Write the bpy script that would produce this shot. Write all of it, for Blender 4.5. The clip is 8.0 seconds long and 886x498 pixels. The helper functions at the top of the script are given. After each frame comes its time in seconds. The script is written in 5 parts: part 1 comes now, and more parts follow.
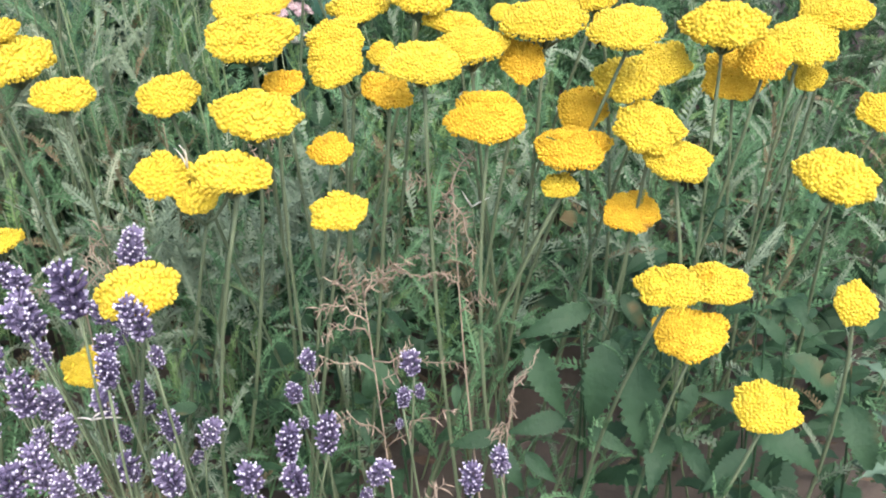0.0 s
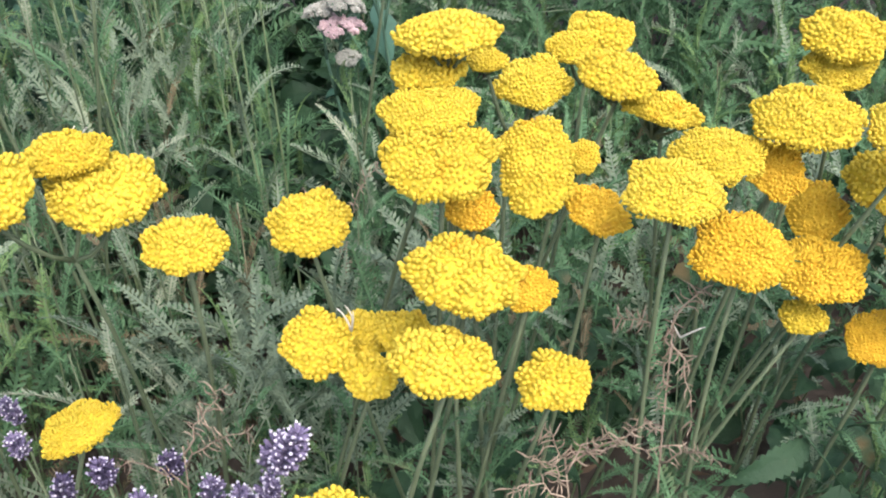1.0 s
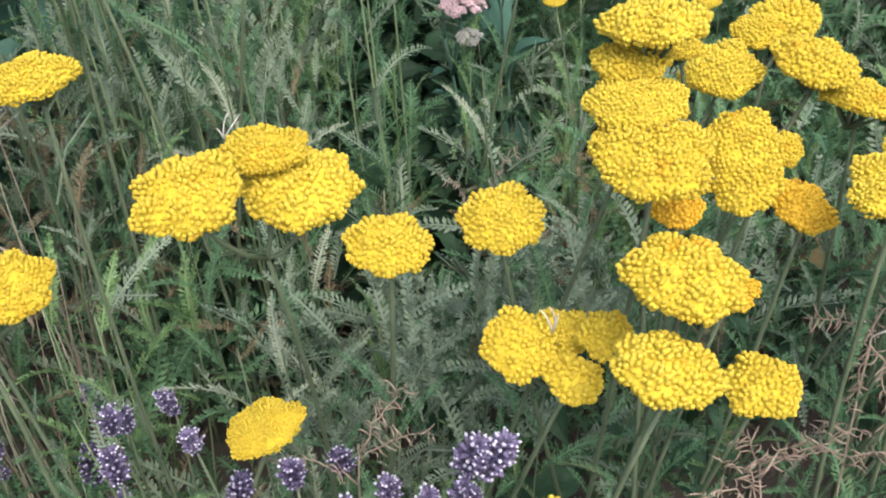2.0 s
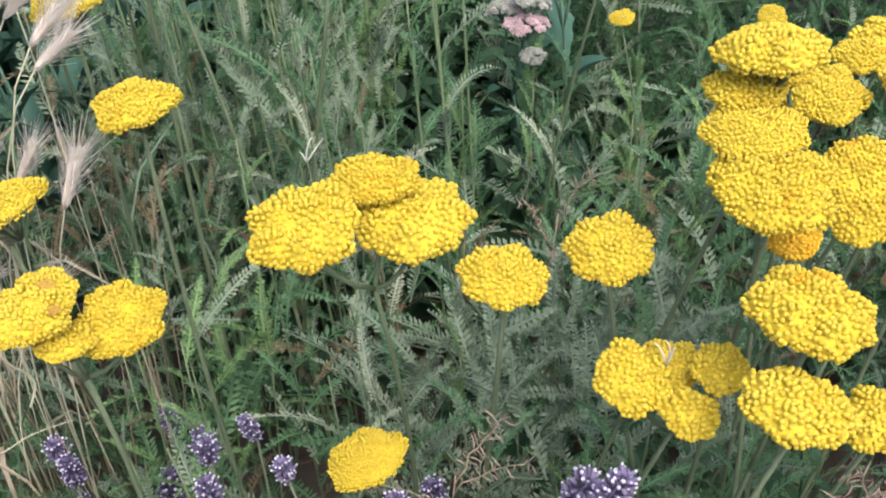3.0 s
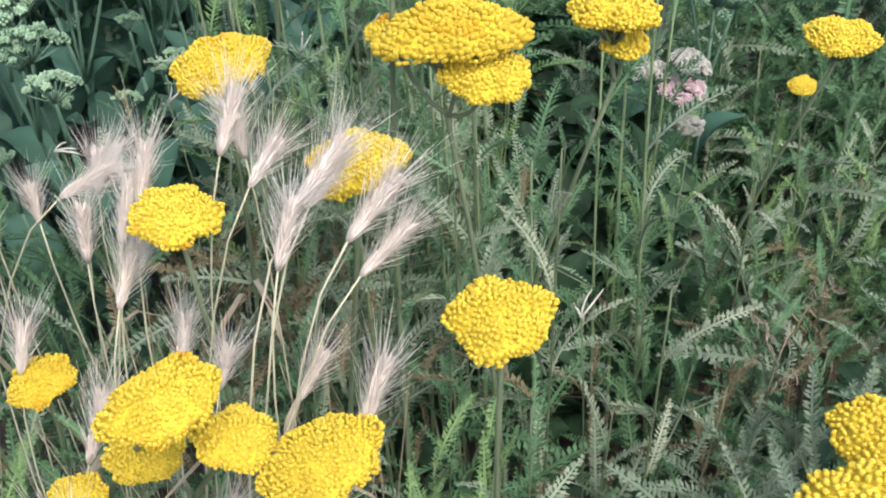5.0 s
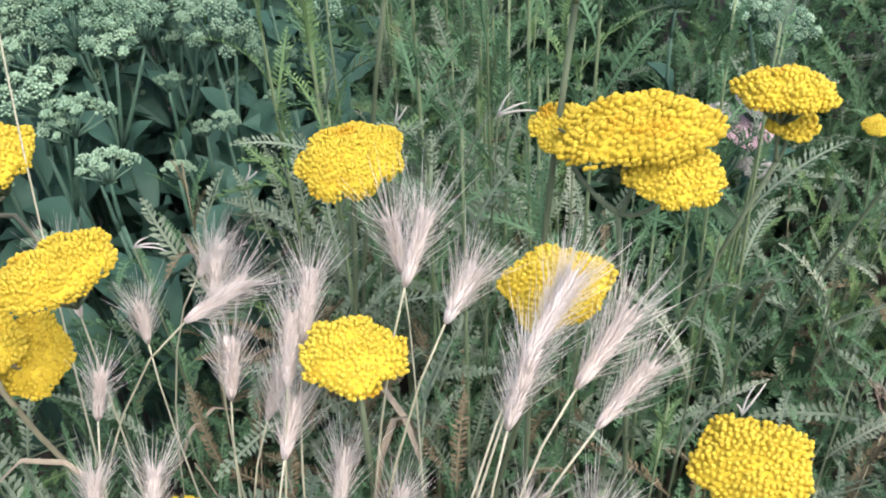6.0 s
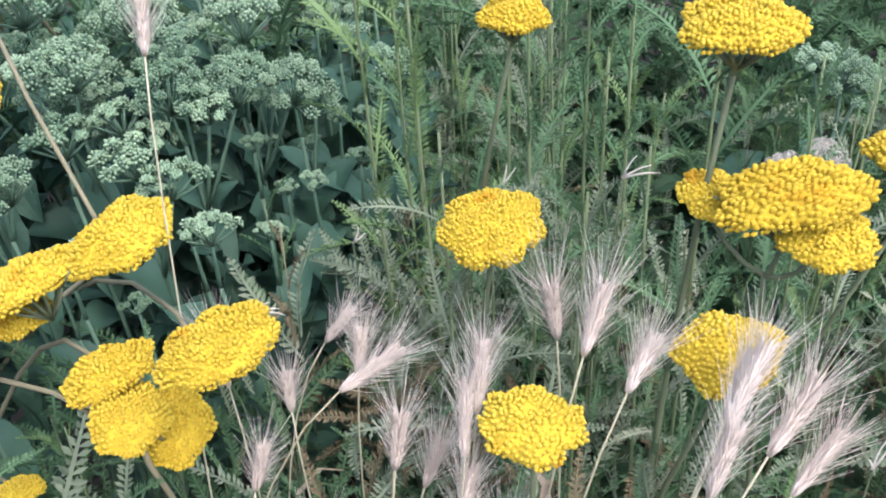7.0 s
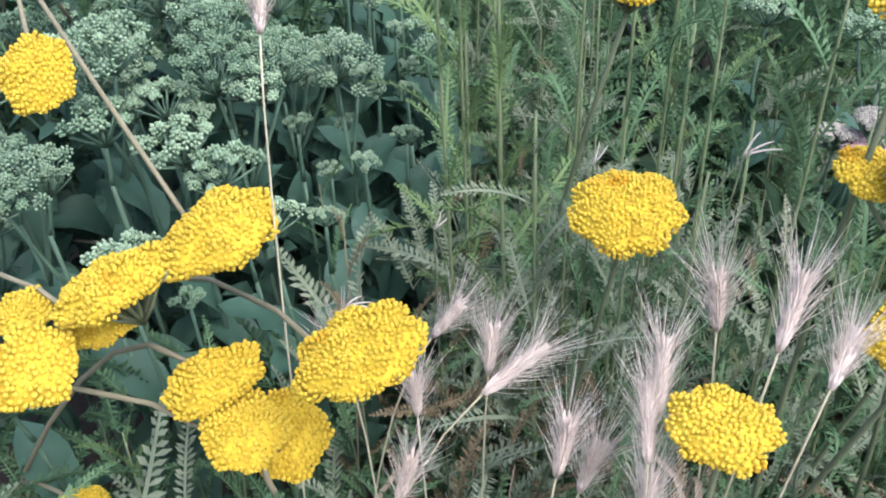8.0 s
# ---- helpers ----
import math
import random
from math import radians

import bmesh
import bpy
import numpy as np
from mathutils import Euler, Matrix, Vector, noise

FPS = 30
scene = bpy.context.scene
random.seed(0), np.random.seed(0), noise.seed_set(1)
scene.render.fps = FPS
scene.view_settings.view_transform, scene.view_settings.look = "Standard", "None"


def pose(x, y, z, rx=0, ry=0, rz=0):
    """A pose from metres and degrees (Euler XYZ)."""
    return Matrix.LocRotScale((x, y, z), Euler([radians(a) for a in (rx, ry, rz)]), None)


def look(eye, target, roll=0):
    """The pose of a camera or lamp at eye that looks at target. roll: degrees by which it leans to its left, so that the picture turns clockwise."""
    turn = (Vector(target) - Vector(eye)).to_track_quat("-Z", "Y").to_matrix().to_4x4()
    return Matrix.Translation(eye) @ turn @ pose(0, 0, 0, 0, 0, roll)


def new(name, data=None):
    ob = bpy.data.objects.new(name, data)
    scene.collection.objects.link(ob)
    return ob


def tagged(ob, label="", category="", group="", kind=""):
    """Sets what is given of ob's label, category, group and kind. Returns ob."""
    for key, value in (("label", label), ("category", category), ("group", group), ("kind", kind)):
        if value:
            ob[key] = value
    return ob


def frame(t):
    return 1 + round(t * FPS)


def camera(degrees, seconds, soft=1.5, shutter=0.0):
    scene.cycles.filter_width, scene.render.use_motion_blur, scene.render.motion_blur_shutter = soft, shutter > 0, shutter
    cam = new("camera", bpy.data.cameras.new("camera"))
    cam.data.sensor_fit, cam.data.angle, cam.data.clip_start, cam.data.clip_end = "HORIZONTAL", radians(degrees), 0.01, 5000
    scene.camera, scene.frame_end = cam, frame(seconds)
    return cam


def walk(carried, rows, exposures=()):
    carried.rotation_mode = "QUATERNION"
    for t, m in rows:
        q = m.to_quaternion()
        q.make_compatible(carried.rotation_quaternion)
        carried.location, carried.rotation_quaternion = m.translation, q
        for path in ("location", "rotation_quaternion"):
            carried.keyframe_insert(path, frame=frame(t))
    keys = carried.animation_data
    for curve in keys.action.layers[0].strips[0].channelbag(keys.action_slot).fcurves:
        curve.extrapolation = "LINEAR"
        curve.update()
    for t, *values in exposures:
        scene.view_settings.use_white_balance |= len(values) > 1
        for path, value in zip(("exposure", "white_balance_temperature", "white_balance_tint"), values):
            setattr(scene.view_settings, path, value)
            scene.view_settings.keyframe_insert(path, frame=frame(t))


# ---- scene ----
cam = camera(47.50, 8.0, soft=2.0)
PATH = [
    (0.00, (0.0000, 0.0000, 1.1500), (-0.1354, 0.8378, 0.6211), -3.48),
    (0.30, (-0.0914, 0.1248, 1.1563), (-0.2010, 0.9429, 0.5918), -3.09),
    (0.50, (-0.1455, 0.2076, 1.1759), (-0.2501, 1.0224, 0.6056), -3.63),
    (0.80, (-0.2359, 0.2578, 1.1775), (-0.3376, 1.0664, 0.5981), -2.92),
    (1.00, (-0.2705, 0.2808, 1.1863), (-0.3356, 1.0893, 0.6013), -2.50),
    (1.50, (-0.3680, 0.3060, 1.1906), (-0.4217, 1.0992, 0.5840), -2.79),
    (1.70, (-0.3796, 0.3069, 1.1924), (-0.4572, 1.0977, 0.5852), -3.41),
    (2.80, (-0.4224, 0.3127, 1.1885), (-0.5537, 1.0959, 0.5807), -4.97),
    (3.00, (-0.4503, 0.3175, 1.2010), (-0.5797, 1.1091, 0.6038), -4.96),
    (3.50, (-0.5380, 0.3006, 1.2274), (-0.6248, 1.0932, 0.6239), -2.77),
    (4.00, (-0.6434, 0.2931, 1.2473), (-0.6995, 1.0963, 0.6542), -2.90),
    (4.50, (-0.7307, 0.3939, 1.2280), (-0.7763, 1.1915, 0.6266), -1.68),
    (4.70, (-0.7627, 0.4599, 1.2400), (-0.8086, 1.2499, 0.6287), -2.36),
    (5.80, (-0.9227, 0.6363, 1.2482), (-0.8914, 1.4110, 0.6167), -2.42),
    (6.00, (-0.9611, 0.6487, 1.2659), (-0.9260, 1.4266, 0.6385), -2.34),
    (6.50, (-1.0136, 0.6655, 1.2803), (-0.9882, 1.4557, 0.6680), -3.35),
    (7.00, (-1.0645, 0.6606, 1.2914), (-1.0196, 1.4610, 0.6936), -3.01),
    (7.50, (-1.1347, 0.6574, 1.2926), (-1.0472, 1.4449, 0.6826), -3.43),
    (8.00, (-1.1891, 0.7222, 1.2767), (-1.0874, 1.4980, 0.6540), -1.93),
]
walk(cam, [(t, look(eye, target, roll)) for t, eye, target, roll in PATH],
     [(0.0, 1.40, 6200, 10), (0.5, 1.55, 6200, 11), (1.0, 1.15, 6200, 11), (1.5, 0.93, 6200, 11), (3.0, 0.97, 6200, 11), (4.5, 1.06, 6200, 11), (6.0, 1.04, 6100, 15), (8.0, 1.06, 5960, 19)])

# ---- light ----
world = bpy.data.worlds.new("overcast_sky")
scene.world = world
world.use_nodes = True
wn = world.node_tree
sky = wn.nodes.new("ShaderNodeTexSky")
sky.sky_type = "NISHITA"
sky.sun_disc = False
sky.sun_elevation = radians(58)
sky.sun_rotation = radians(150)
sky.air_density = 1.0
sky.dust_density = 5.5
wn.links.new(sky.outputs["Color"], wn.nodes["Background"].inputs["Color"])
wn.nodes["Background"].inputs["Strength"].default_value = 0.15
sun_data = bpy.data.lights.new("sun", "SUN")
sun_data.energy = 0.95
sun_data.angle = radians(50)
sun_data.color = (1.0, 0.97, 0.92)
sun = new("sun", sun_data)
sun.matrix_world = look((1.5, -2.4, 4.6), (0, 0, 0))

# ---- materials ----


def material(name, dark, light, rough=0.6, scale=40.0, bump=0.0, bump_scale=200.0, island=0.35, translucent=0.0, spot=None, spot_amount=0.0, spec=0.3):
    """A two-tone surface: grain at two sizes, a shift from piece to piece, fine relief, and stains of a third colour."""
    m = bpy.data.materials.new(name)
    m.use_nodes = True
    t = m.node_tree
    n, link = t.nodes, t.links.new
    bsdf = n["Principled BSDF"]
    coord = n.new("ShaderNodeTexCoord")
    grain = n.new("ShaderNodeTexNoise")
    grain.inputs["Scale"].default_value = scale
    grain.inputs["Detail"].default_value = 5.0
    link(coord.outputs["Object"], grain.inputs["Vector"])
    geo = n.new("ShaderNodeNewGeometry")
    info = n.new("ShaderNodeObjectInfo")
    add = n.new("ShaderNodeMath")
    add.operation = "ADD"
    link(geo.outputs["Random Per Island"], add.inputs[0])
    link(info.outputs["Random"], add.inputs[1])
    shift = n.new("ShaderNodeMath")
    shift.operation = "MULTIPLY_ADD"
    link(add.outputs[0], shift.inputs[0])
    shift.inputs[1].default_value = island
    shift.inputs[2].default_value = -island
    total = n.new("ShaderNodeMath")
    total.operation = "ADD"
    total.use_clamp = True
    link(grain.outputs["Fac"], total.inputs[0])
    link(shift.outputs[0], total.inputs[1])
    mix = n.new("ShaderNodeMix")
    mix.data_type = "RGBA"
    mix.inputs["A"].default_value = (*dark, 1)
    mix.inputs["B"].default_value = (*light, 1)
    link(total.outputs[0], mix.inputs["Factor"])
    colour = mix.outputs["Result"]
    if spot:
        stain = n.new("ShaderNodeTexNoise")
        stain.inputs["Scale"].default_value = scale * 0.45
        stain.inputs["Detail"].default_value = 2.0
        offset = n.new("ShaderNodeVectorMath")
        offset.operation = "ADD"
        link(coord.outputs["Object"], offset.inputs[0])
        link(info.outputs["Random"], offset.inputs[1])
        link(offset.outputs["Vector"], stain.inputs["Vector"])
        ramp = n.new("ShaderNodeMapRange")
        ramp.inputs["From Min"].default_value = 0.72 - 0.3 * spot_amount
        ramp.inputs["From Max"].default_value = 0.80 - 0.2 * spot_amount
        link(stain.outputs["Fac"], ramp.inputs["Value"])
        second = n.new("ShaderNodeMix")
        second.data_type = "RGBA"
        second.inputs["B"].default_value = (*spot, 1)
        link(colour, second.inputs["A"])
        link(ramp.outputs["Result"], second.inputs["Factor"])
        colour = second.outputs["Result"]
    link(colour, bsdf.inputs["Base Color"])
    bsdf.inputs["Roughness"].default_value = rough
    bsdf.inputs["Specular IOR Level"].default_value = spec
    if bump:
        fine = n.new("ShaderNodeTexNoise")
        fine.inputs["Scale"].default_value = bump_scale
        fine.inputs["Detail"].default_value = 4.0
        link(coord.outputs["Object"], fine.inputs["Vector"])
        relief = n.new("ShaderNodeBump")
        relief.inputs["Strength"].default_value = bump
        relief.inputs["Distance"].default_value = 0.004
        link(fine.outputs["Fac"], relief.inputs["Height"])
        link(relief.outputs["Normal"], bsdf.inputs["Normal"])
    if translucent:
        thin = n.new("ShaderNodeBsdfTranslucent")
        link(colour, thin.inputs["Color"])
        both = n.new("ShaderNodeMixShader")
        both.inputs["Fac"].default_value = translucent
        link(bsdf.outputs["BSDF"], both.inputs[1])
        link(thin.outputs["BSDF"], both.inputs[2])
        link(both.outputs["Shader"], n["Material Output"].inputs["Surface"])
    return m


M_FLORET = material("yellow_florets", (0.545, 0.390, 0.026), (0.67, 0.530, 0.060), rough=0.7, scale=60, island=0.35, spot=(0.58, 0.33, 0.014), spot_amount=0.25, translucent=0.1)
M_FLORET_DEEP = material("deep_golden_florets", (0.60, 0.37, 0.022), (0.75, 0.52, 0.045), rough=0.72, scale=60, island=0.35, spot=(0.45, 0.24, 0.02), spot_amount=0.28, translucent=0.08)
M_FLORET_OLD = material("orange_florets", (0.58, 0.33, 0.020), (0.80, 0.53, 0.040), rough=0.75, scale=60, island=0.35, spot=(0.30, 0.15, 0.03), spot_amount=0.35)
M_WITHERED = material("withered_florets", (0.36, 0.20, 0.035), (0.60, 0.40, 0.08), rough=0.85, scale=80, island=0.6)
M_CORE = material("floret_bed", (0.55, 0.41, 0.026), (0.66, 0.52, 0.042), rough=0.8, scale=120)
M_STEM = material("grey_green_stem", (0.066, 0.098, 0.052), (0.162, 0.200, 0.115), rough=0.65, scale=25, bump=0.3, bump_scale=500)
M_STALK = material("yellow_green_stalk", (0.11, 0.16, 0.075), (0.24, 0.31, 0.165), rough=0.6, scale=25, bump=0.3, bump_scale=500, island=0.5)
M_STEM_DRY = material("brown_green_stem", (0.15, 0.15, 0.09), (0.31, 0.29, 0.19), rough=0.7, scale=25, bump=0.3, bump_scale=500)
M_FERN = material("ferny_leaf", (0.066, 0.138, 0.066), (0.184, 0.340, 0.170), rough=0.6, scale=18, island=0.6, translucent=0.42, spot=(0.19, 0.17, 0.08), spot_amount=0.12)
M_FERN_GREY = material("silvery_ferny_leaf", (0.128, 0.185, 0.122), (0.32, 0.395, 0.272), rough=0.65, scale=18, island=0.5, translucent=0.35)
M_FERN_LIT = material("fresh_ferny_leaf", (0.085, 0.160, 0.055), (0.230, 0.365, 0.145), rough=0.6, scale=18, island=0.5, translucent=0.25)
M_FERN_PALE = material("pale_ferny_leaf", (0.22, 0.27, 0.16), (0.46, 0.50, 0.37), rough=0.65, scale=18, island=0.4, translucent=0.3)
M_FERN_DRY = material("dry_ferny_leaf", (0.09, 0.075, 0.037), (0.205, 0.17, 0.10), rough=0.8, scale=30, island=0.5)
M_LAV = material("lavender_calyx", (0.058, 0.045, 0.094), (0.19, 0.16, 0.26), rough=0.75, scale=150, island=0.7)
M_LAV_TIP = material("lavender_petals", (0.34, 0.31, 0.42), (0.66, 0.63, 0.71), rough=0.7, scale=150, island=0.5)
M_LAV_STEM = material("lavender_stem", (0.080, 0.110, 0.060), (0.175, 0.215, 0.125), rough=0.7, scale=30)
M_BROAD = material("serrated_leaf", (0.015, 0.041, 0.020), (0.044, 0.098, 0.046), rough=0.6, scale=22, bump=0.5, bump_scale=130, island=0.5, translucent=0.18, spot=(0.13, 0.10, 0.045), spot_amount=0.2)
M_THISTLE = material("thistle_leaf", (0.050, 0.095, 0.062), (0.120, 0.185, 0.125), rough=0.6, scale=25, bump=0.3, bump_scale=150, island=0.4, translucent=0.15)
M_SEDUM = material("fleshy_leaf", (0.026, 0.074, 0.050), (0.078, 0.172, 0.122), rough=0.58, scale=14, bump=0.15, bump_scale=60, island=0.55, translucent=0.1)
M_BUD = material("pale_green_buds", (0.12, 0.225, 0.135), (0.33, 0.47, 0.31), rough=0.6, scale=60, island=0.6)
M_SEDUM_STEM = material("sedum_stem", (0.052, 0.118, 0.080), (0.125, 0.215, 0.148), rough=0.55, scale=20)
M_PINK = material("pink_buds", (0.34, 0.22, 0.24), (0.57, 0.43, 0.44), rough=0.7, scale=120, island=0.6)
M_WHITE = material("greyish_white_buds", (0.24, 0.25, 0.21), (0.46, 0.45, 0.40), rough=0.7, scale=120, island=0.6)
M_STRAW = material("straw_stem", (0.165, 0.135, 0.088), (0.38, 0.325, 0.235), rough=0.6, scale=20, bump=0.2, bump_scale=400, island=0.5)
M_CULM = material("pale_grass_stem", (0.30, 0.30, 0.19), (0.56, 0.55, 0.40), rough=0.55, scale=20, bump=0.2, bump_scale=400, island=0.6)
M_AWN = material("pale_awns", (0.84, 0.79, 0.72), (0.96, 0.94, 0.90), rough=0.55, scale=30, island=0.4, translucent=0.65)
M_SPIKE = material("tan_spikelets", (0.77, 0.69, 0.61), (0.94, 0.89, 0.83), rough=0.65, scale=80, island=0.5, translucent=0.45)
M_DRY = material("dead_brown_twig", (0.17, 0.125, 0.09), (0.42, 0.335, 0.255), rough=0.8, scale=60, island=0.5)
M_SOIL = material("dark_soil", (0.050, 0.041, 0.034), (0.125, 0.100, 0.082), rough=0.95, scale=9, bump=1.0, bump_scale=60, island=0.0, spot=(0.12, 0.094, 0.076), spot_amount=0.3)
M_LITTER = material("leaf_litter", (0.05, 0.032, 0.022), (0.17, 0.12, 0.08), rough=0.9, scale=50, island=0.6)

# ---- mesh helpers ----


class Geo:
    """Vertices and faces gathered for one mesh; each face carries a material slot."""

    def __init__(self):
        self.v, self.f, self.s = [], [], []

    def add(self, verts, faces, slot=0):
        k = len(self.v)
        self.v.extend(verts)
        self.f.extend(tuple(i + k for i in face) for face in faces)
        self.s.extend([slot] * len(faces))

    def tube(self, pts, radii, sides=6, slot=0):
        pts = [Vector(p) for p in pts]
        rings, verts, faces = len(pts), [], []
        side = None
        for i, p in enumerate(pts):
            d = (pts[min(i + 1, rings - 1)] - pts[max(i - 1, 0)]).normalized()
            if side is None:
                side = d.orthogonal().normalized()
            side = (side - d * side.dot(d)).normalized()
            up = d.cross(side)
            for k in range(sides):
                a = 2 * math.pi * k / sides
                verts.append(tuple(p + (side * math.cos(a) + up * math.sin(a)) * radii[i]))
        for i in range(rings - 1):
            for k in range(sides):
                j = (k + 1) % sides
                faces.append((i * sides + k, i * sides + j, (i + 1) * sides + j, (i + 1) * sides + k))
        faces.append(tuple(range(sides))[::-1])
        faces.append(tuple(range((rings - 1) * sides, rings * sides)))
        self.add(verts, faces, slot)

    def button(self, at, normal, r, tall=1.0, sides=6, slot=0, spin=0.0):
        """A small rounded knob that stands on the surface at a place."""
        n = Vector(normal).normalized()
        a, at = n.orthogonal().normalized(), Vector(at)
        b = n.cross(a)
        verts, faces = [tuple(at + n * r * tall)], []
        for rad, h in ((0.58, 0.84), (1.0, 0.3), (0.72, -1.0)):
            for k in range(sides):
                t = 2 * math.pi * k / sides + spin
                verts.append(tuple(at + (a * math.cos(t) + b * math.sin(t)) * r * rad + n * r * h * tall))
        for k in range(sides):
            j = (k + 1) % sides
            faces.append((0, 1 + k, 1 + j))
            for ring in (0, 1):
                lo, hi = 1 + ring * sides, 1 + (ring + 1) * sides
                faces.append((lo + k, hi + k, hi + j, lo + j))
        self.add(verts, faces, slot)

    def bead(self, at, normal, r, slot=0):
        """A small pointed bud."""
        n, at = Vector(normal).normalized(), Vector(at)
        a = n.orthogonal().normalized()
        b = n.cross(a)
        verts = [tuple(at + n * r * 1.3)] + [tuple(at + (a * math.cos(t) + b * math.sin(t)) * r) for t in (0, 1.257, 2.513, 3.77, 5.027)] + [tuple(at - n * r)]
        self.add(verts, [(0, 1 + k, 1 + (k + 1) % 5) for k in range(5)] + [(6, 1 + (k + 1) % 5, 1 + k) for k in range(5)], slot)

    def place(self, other, m):
        k = len(self.v)
        self.v.extend(tuple(m @ Vector(p)) for p in other.v)
        self.f.extend(tuple(i + k for i in face) for face in other.f)
        self.s.extend(other.s)

    def mesh(self, name, *mats, smooth=True):
        me = bpy.data.meshes.new(name)
        me.from_pydata(self.v, [], self.f)
        for mat in mats:
            me.materials.append(mat)
        me.polygons.foreach_set("material_index", self.s)
        me.polygons.foreach_set("use_smooth", [smooth] * len(self.f))
        me.update()
        return me


def part(name, me, parent, label="", m=None):
    """One mesh object under a thing or under a part; m is its pose within the parent."""
    ob = new(name, me)
    ob.parent = parent
    if m is not None:
        ob.matrix_basis = m
    if label:
        ob["label"] = label
    return ob


def remade(me, *mats):
    """The same shape in other materials."""
    other = me.copy()
    other.materials.clear()
    for mat in mats:
        other.materials.append(mat)
    return other


def arc(a, b, sag=(0, 0, 0), steps=6):
    """Points from a to b, pulled aside by sag at the middle."""
    a, b, sag = Vector(a), Vector(b), Vector(sag)
    return [a.lerp(b, i / steps) + sag * (4 * (i / steps) * (1 - i / steps)) for i in range(steps + 1)]


def aim(at, way, roll=0.0, scale=1.0):
    """A pose at a place whose z axis follows a way."""
    q = Vector(way).to_track_quat("Z", "Y")
    return Matrix.LocRotScale(Vector(at), q, None) @ pose(0, 0, 0, 0, 0, roll) @ Matrix.Scale(scale, 4)


# ---- ground ----
soil = Geo()
cells = 60
gv = []
for j in range(cells + 1):
    for i in range(cells + 1):
        x, y = -3.1 + 5.2 * i / cells, 0.2 + 5.2 * j / cells
        edge = min(i, j, cells - i, cells - j) / 6
        z = 0.0 if edge == 0 else min(1, edge) * (0.022 * noise.noise((x * 6, y * 6, 0)) + 0.012 * noise.noise((x * 25, y * 25, 3)))
        gv.append((x, y, z))
w = cells + 1
soil.add(gv, [(j * w + i, j * w + i + 1, (j + 1) * w + i + 1, (j + 1) * w + i) for j in range(cells) for i in range(cells)])
x0, x1, y0, y1, far = -3.1, 2.1, 0.2, 5.4, 400.0
soil.add([(-far, -far, 0), (far, -far, 0), (far, far, 0), (-far, far, 0), (x0, y0, 0), (x1, y0, 0), (x1, y1, 0), (x0, y1, 0)],
         [(0, 1, 5, 4), (1, 2, 6, 5), (2, 3, 7, 6), (3, 0, 4, 7)])
ground = new("ground", soil.mesh("ground", M_SOIL))
tagged(ground, "dark brown garden soil under the plants", "ground", kind="structure")

# ---- leaves ----


def fern(seed, length, width, pairs, bend, lift=20, plain=False, fill=1.0):
    """A ferny leaf: a ridged midrib with two rows of narrow toothed leaflets; grows along y, faces z."""
    r = random.Random(seed)
    g = Geo()
    pts, ang, p = [], radians(lift), Vector((0, 0, 0))
    steps = 14
    sway = r.uniform(-0.4, 0.4)
    for i in range(steps + 1):
        pts.append(p.copy())
        ang -= radians(bend) / steps
        p = p + Vector((sway * (i / steps) * 0.6, math.cos(ang), math.sin(ang))) * (length / steps)
    g.tube(pts[::2 if not plain else 7], [max(0.0004, 0.0013 * (1 - k / 8)) for k in range(len(pts[::2 if not plain else 7]))], 3)
    wing = []
    for i in range(0, steps + 1, 2):
        wing += [tuple(pts[i] + Vector((sign * width * 0.055 * math.sin(math.pi * (0.1 + 0.85 * i / steps)), 0, width * 0.035))) for sign in (-1, 1)]
    g.add(wing, [(2 * i, 2 * i + 1, 2 * i + 3, 2 * i + 2) for i in range(steps // 2)])
    for k in range(pairs):
        s = 0.10 + 0.88 * k / (pairs - 1)
        f = s * steps
        i = min(int(f), steps - 1)
        at = pts[i].lerp(pts[i + 1], f - i)
        d = (pts[i + 1] - pts[i]).normalized()
        right = d.cross(Vector((0, 0, 1))).normalized()
        up = right.cross(d)
        size = width / 2 * max(0.18, math.sin(math.pi * min(1, s * 0.86 + 0.12)) ** 0.7)
        for sign in (-1, 1):
            reach = size * r.uniform(0.82, 1.12)
            fwd, rise = r.uniform(0.45, 1.0), r.uniform(0.0, 0.85)
            u = (right * sign + d * fwd + up * rise).normalized()
            v = (d - u * d.dot(u)).normalized()
            nrm = u.cross(v)
            wide = length / pairs * r.uniform(0.8, 1.05) * fill
            curl = r.uniform(-0.25, 0.1)

            def spot(a, b, c=0.0):
                return tuple(at + u * reach * a + v * wide * b + nrm * reach * (curl * a * a + c))

            if plain:
                g.add([spot(0, 0), spot(0.55, 0.36), spot(0.4, 0, -0.05), spot(0.55, -0.36), spot(1, 0)], [(0, 2, 1), (2, 4, 1), (0, 3, 2), (3, 4, 2)])
            else:
                t1, t2 = r.uniform(0.36, 0.58), r.uniform(0.36, 0.58)
                g.add([spot(0, 0.13), spot(0, -0.13), spot(0.33, 0.20), spot(0.33, -0.20), spot(0.62, t1), spot(0.56, -t2), spot(0.66, 0.17, -0.03), spot(0.66, -0.17, -0.03), spot(1, 0)],
                      [(0, 1, 3, 2), (2, 3, 7, 6), (2, 6, 4), (3, 5, 7), (6, 7, 8)])
    return g


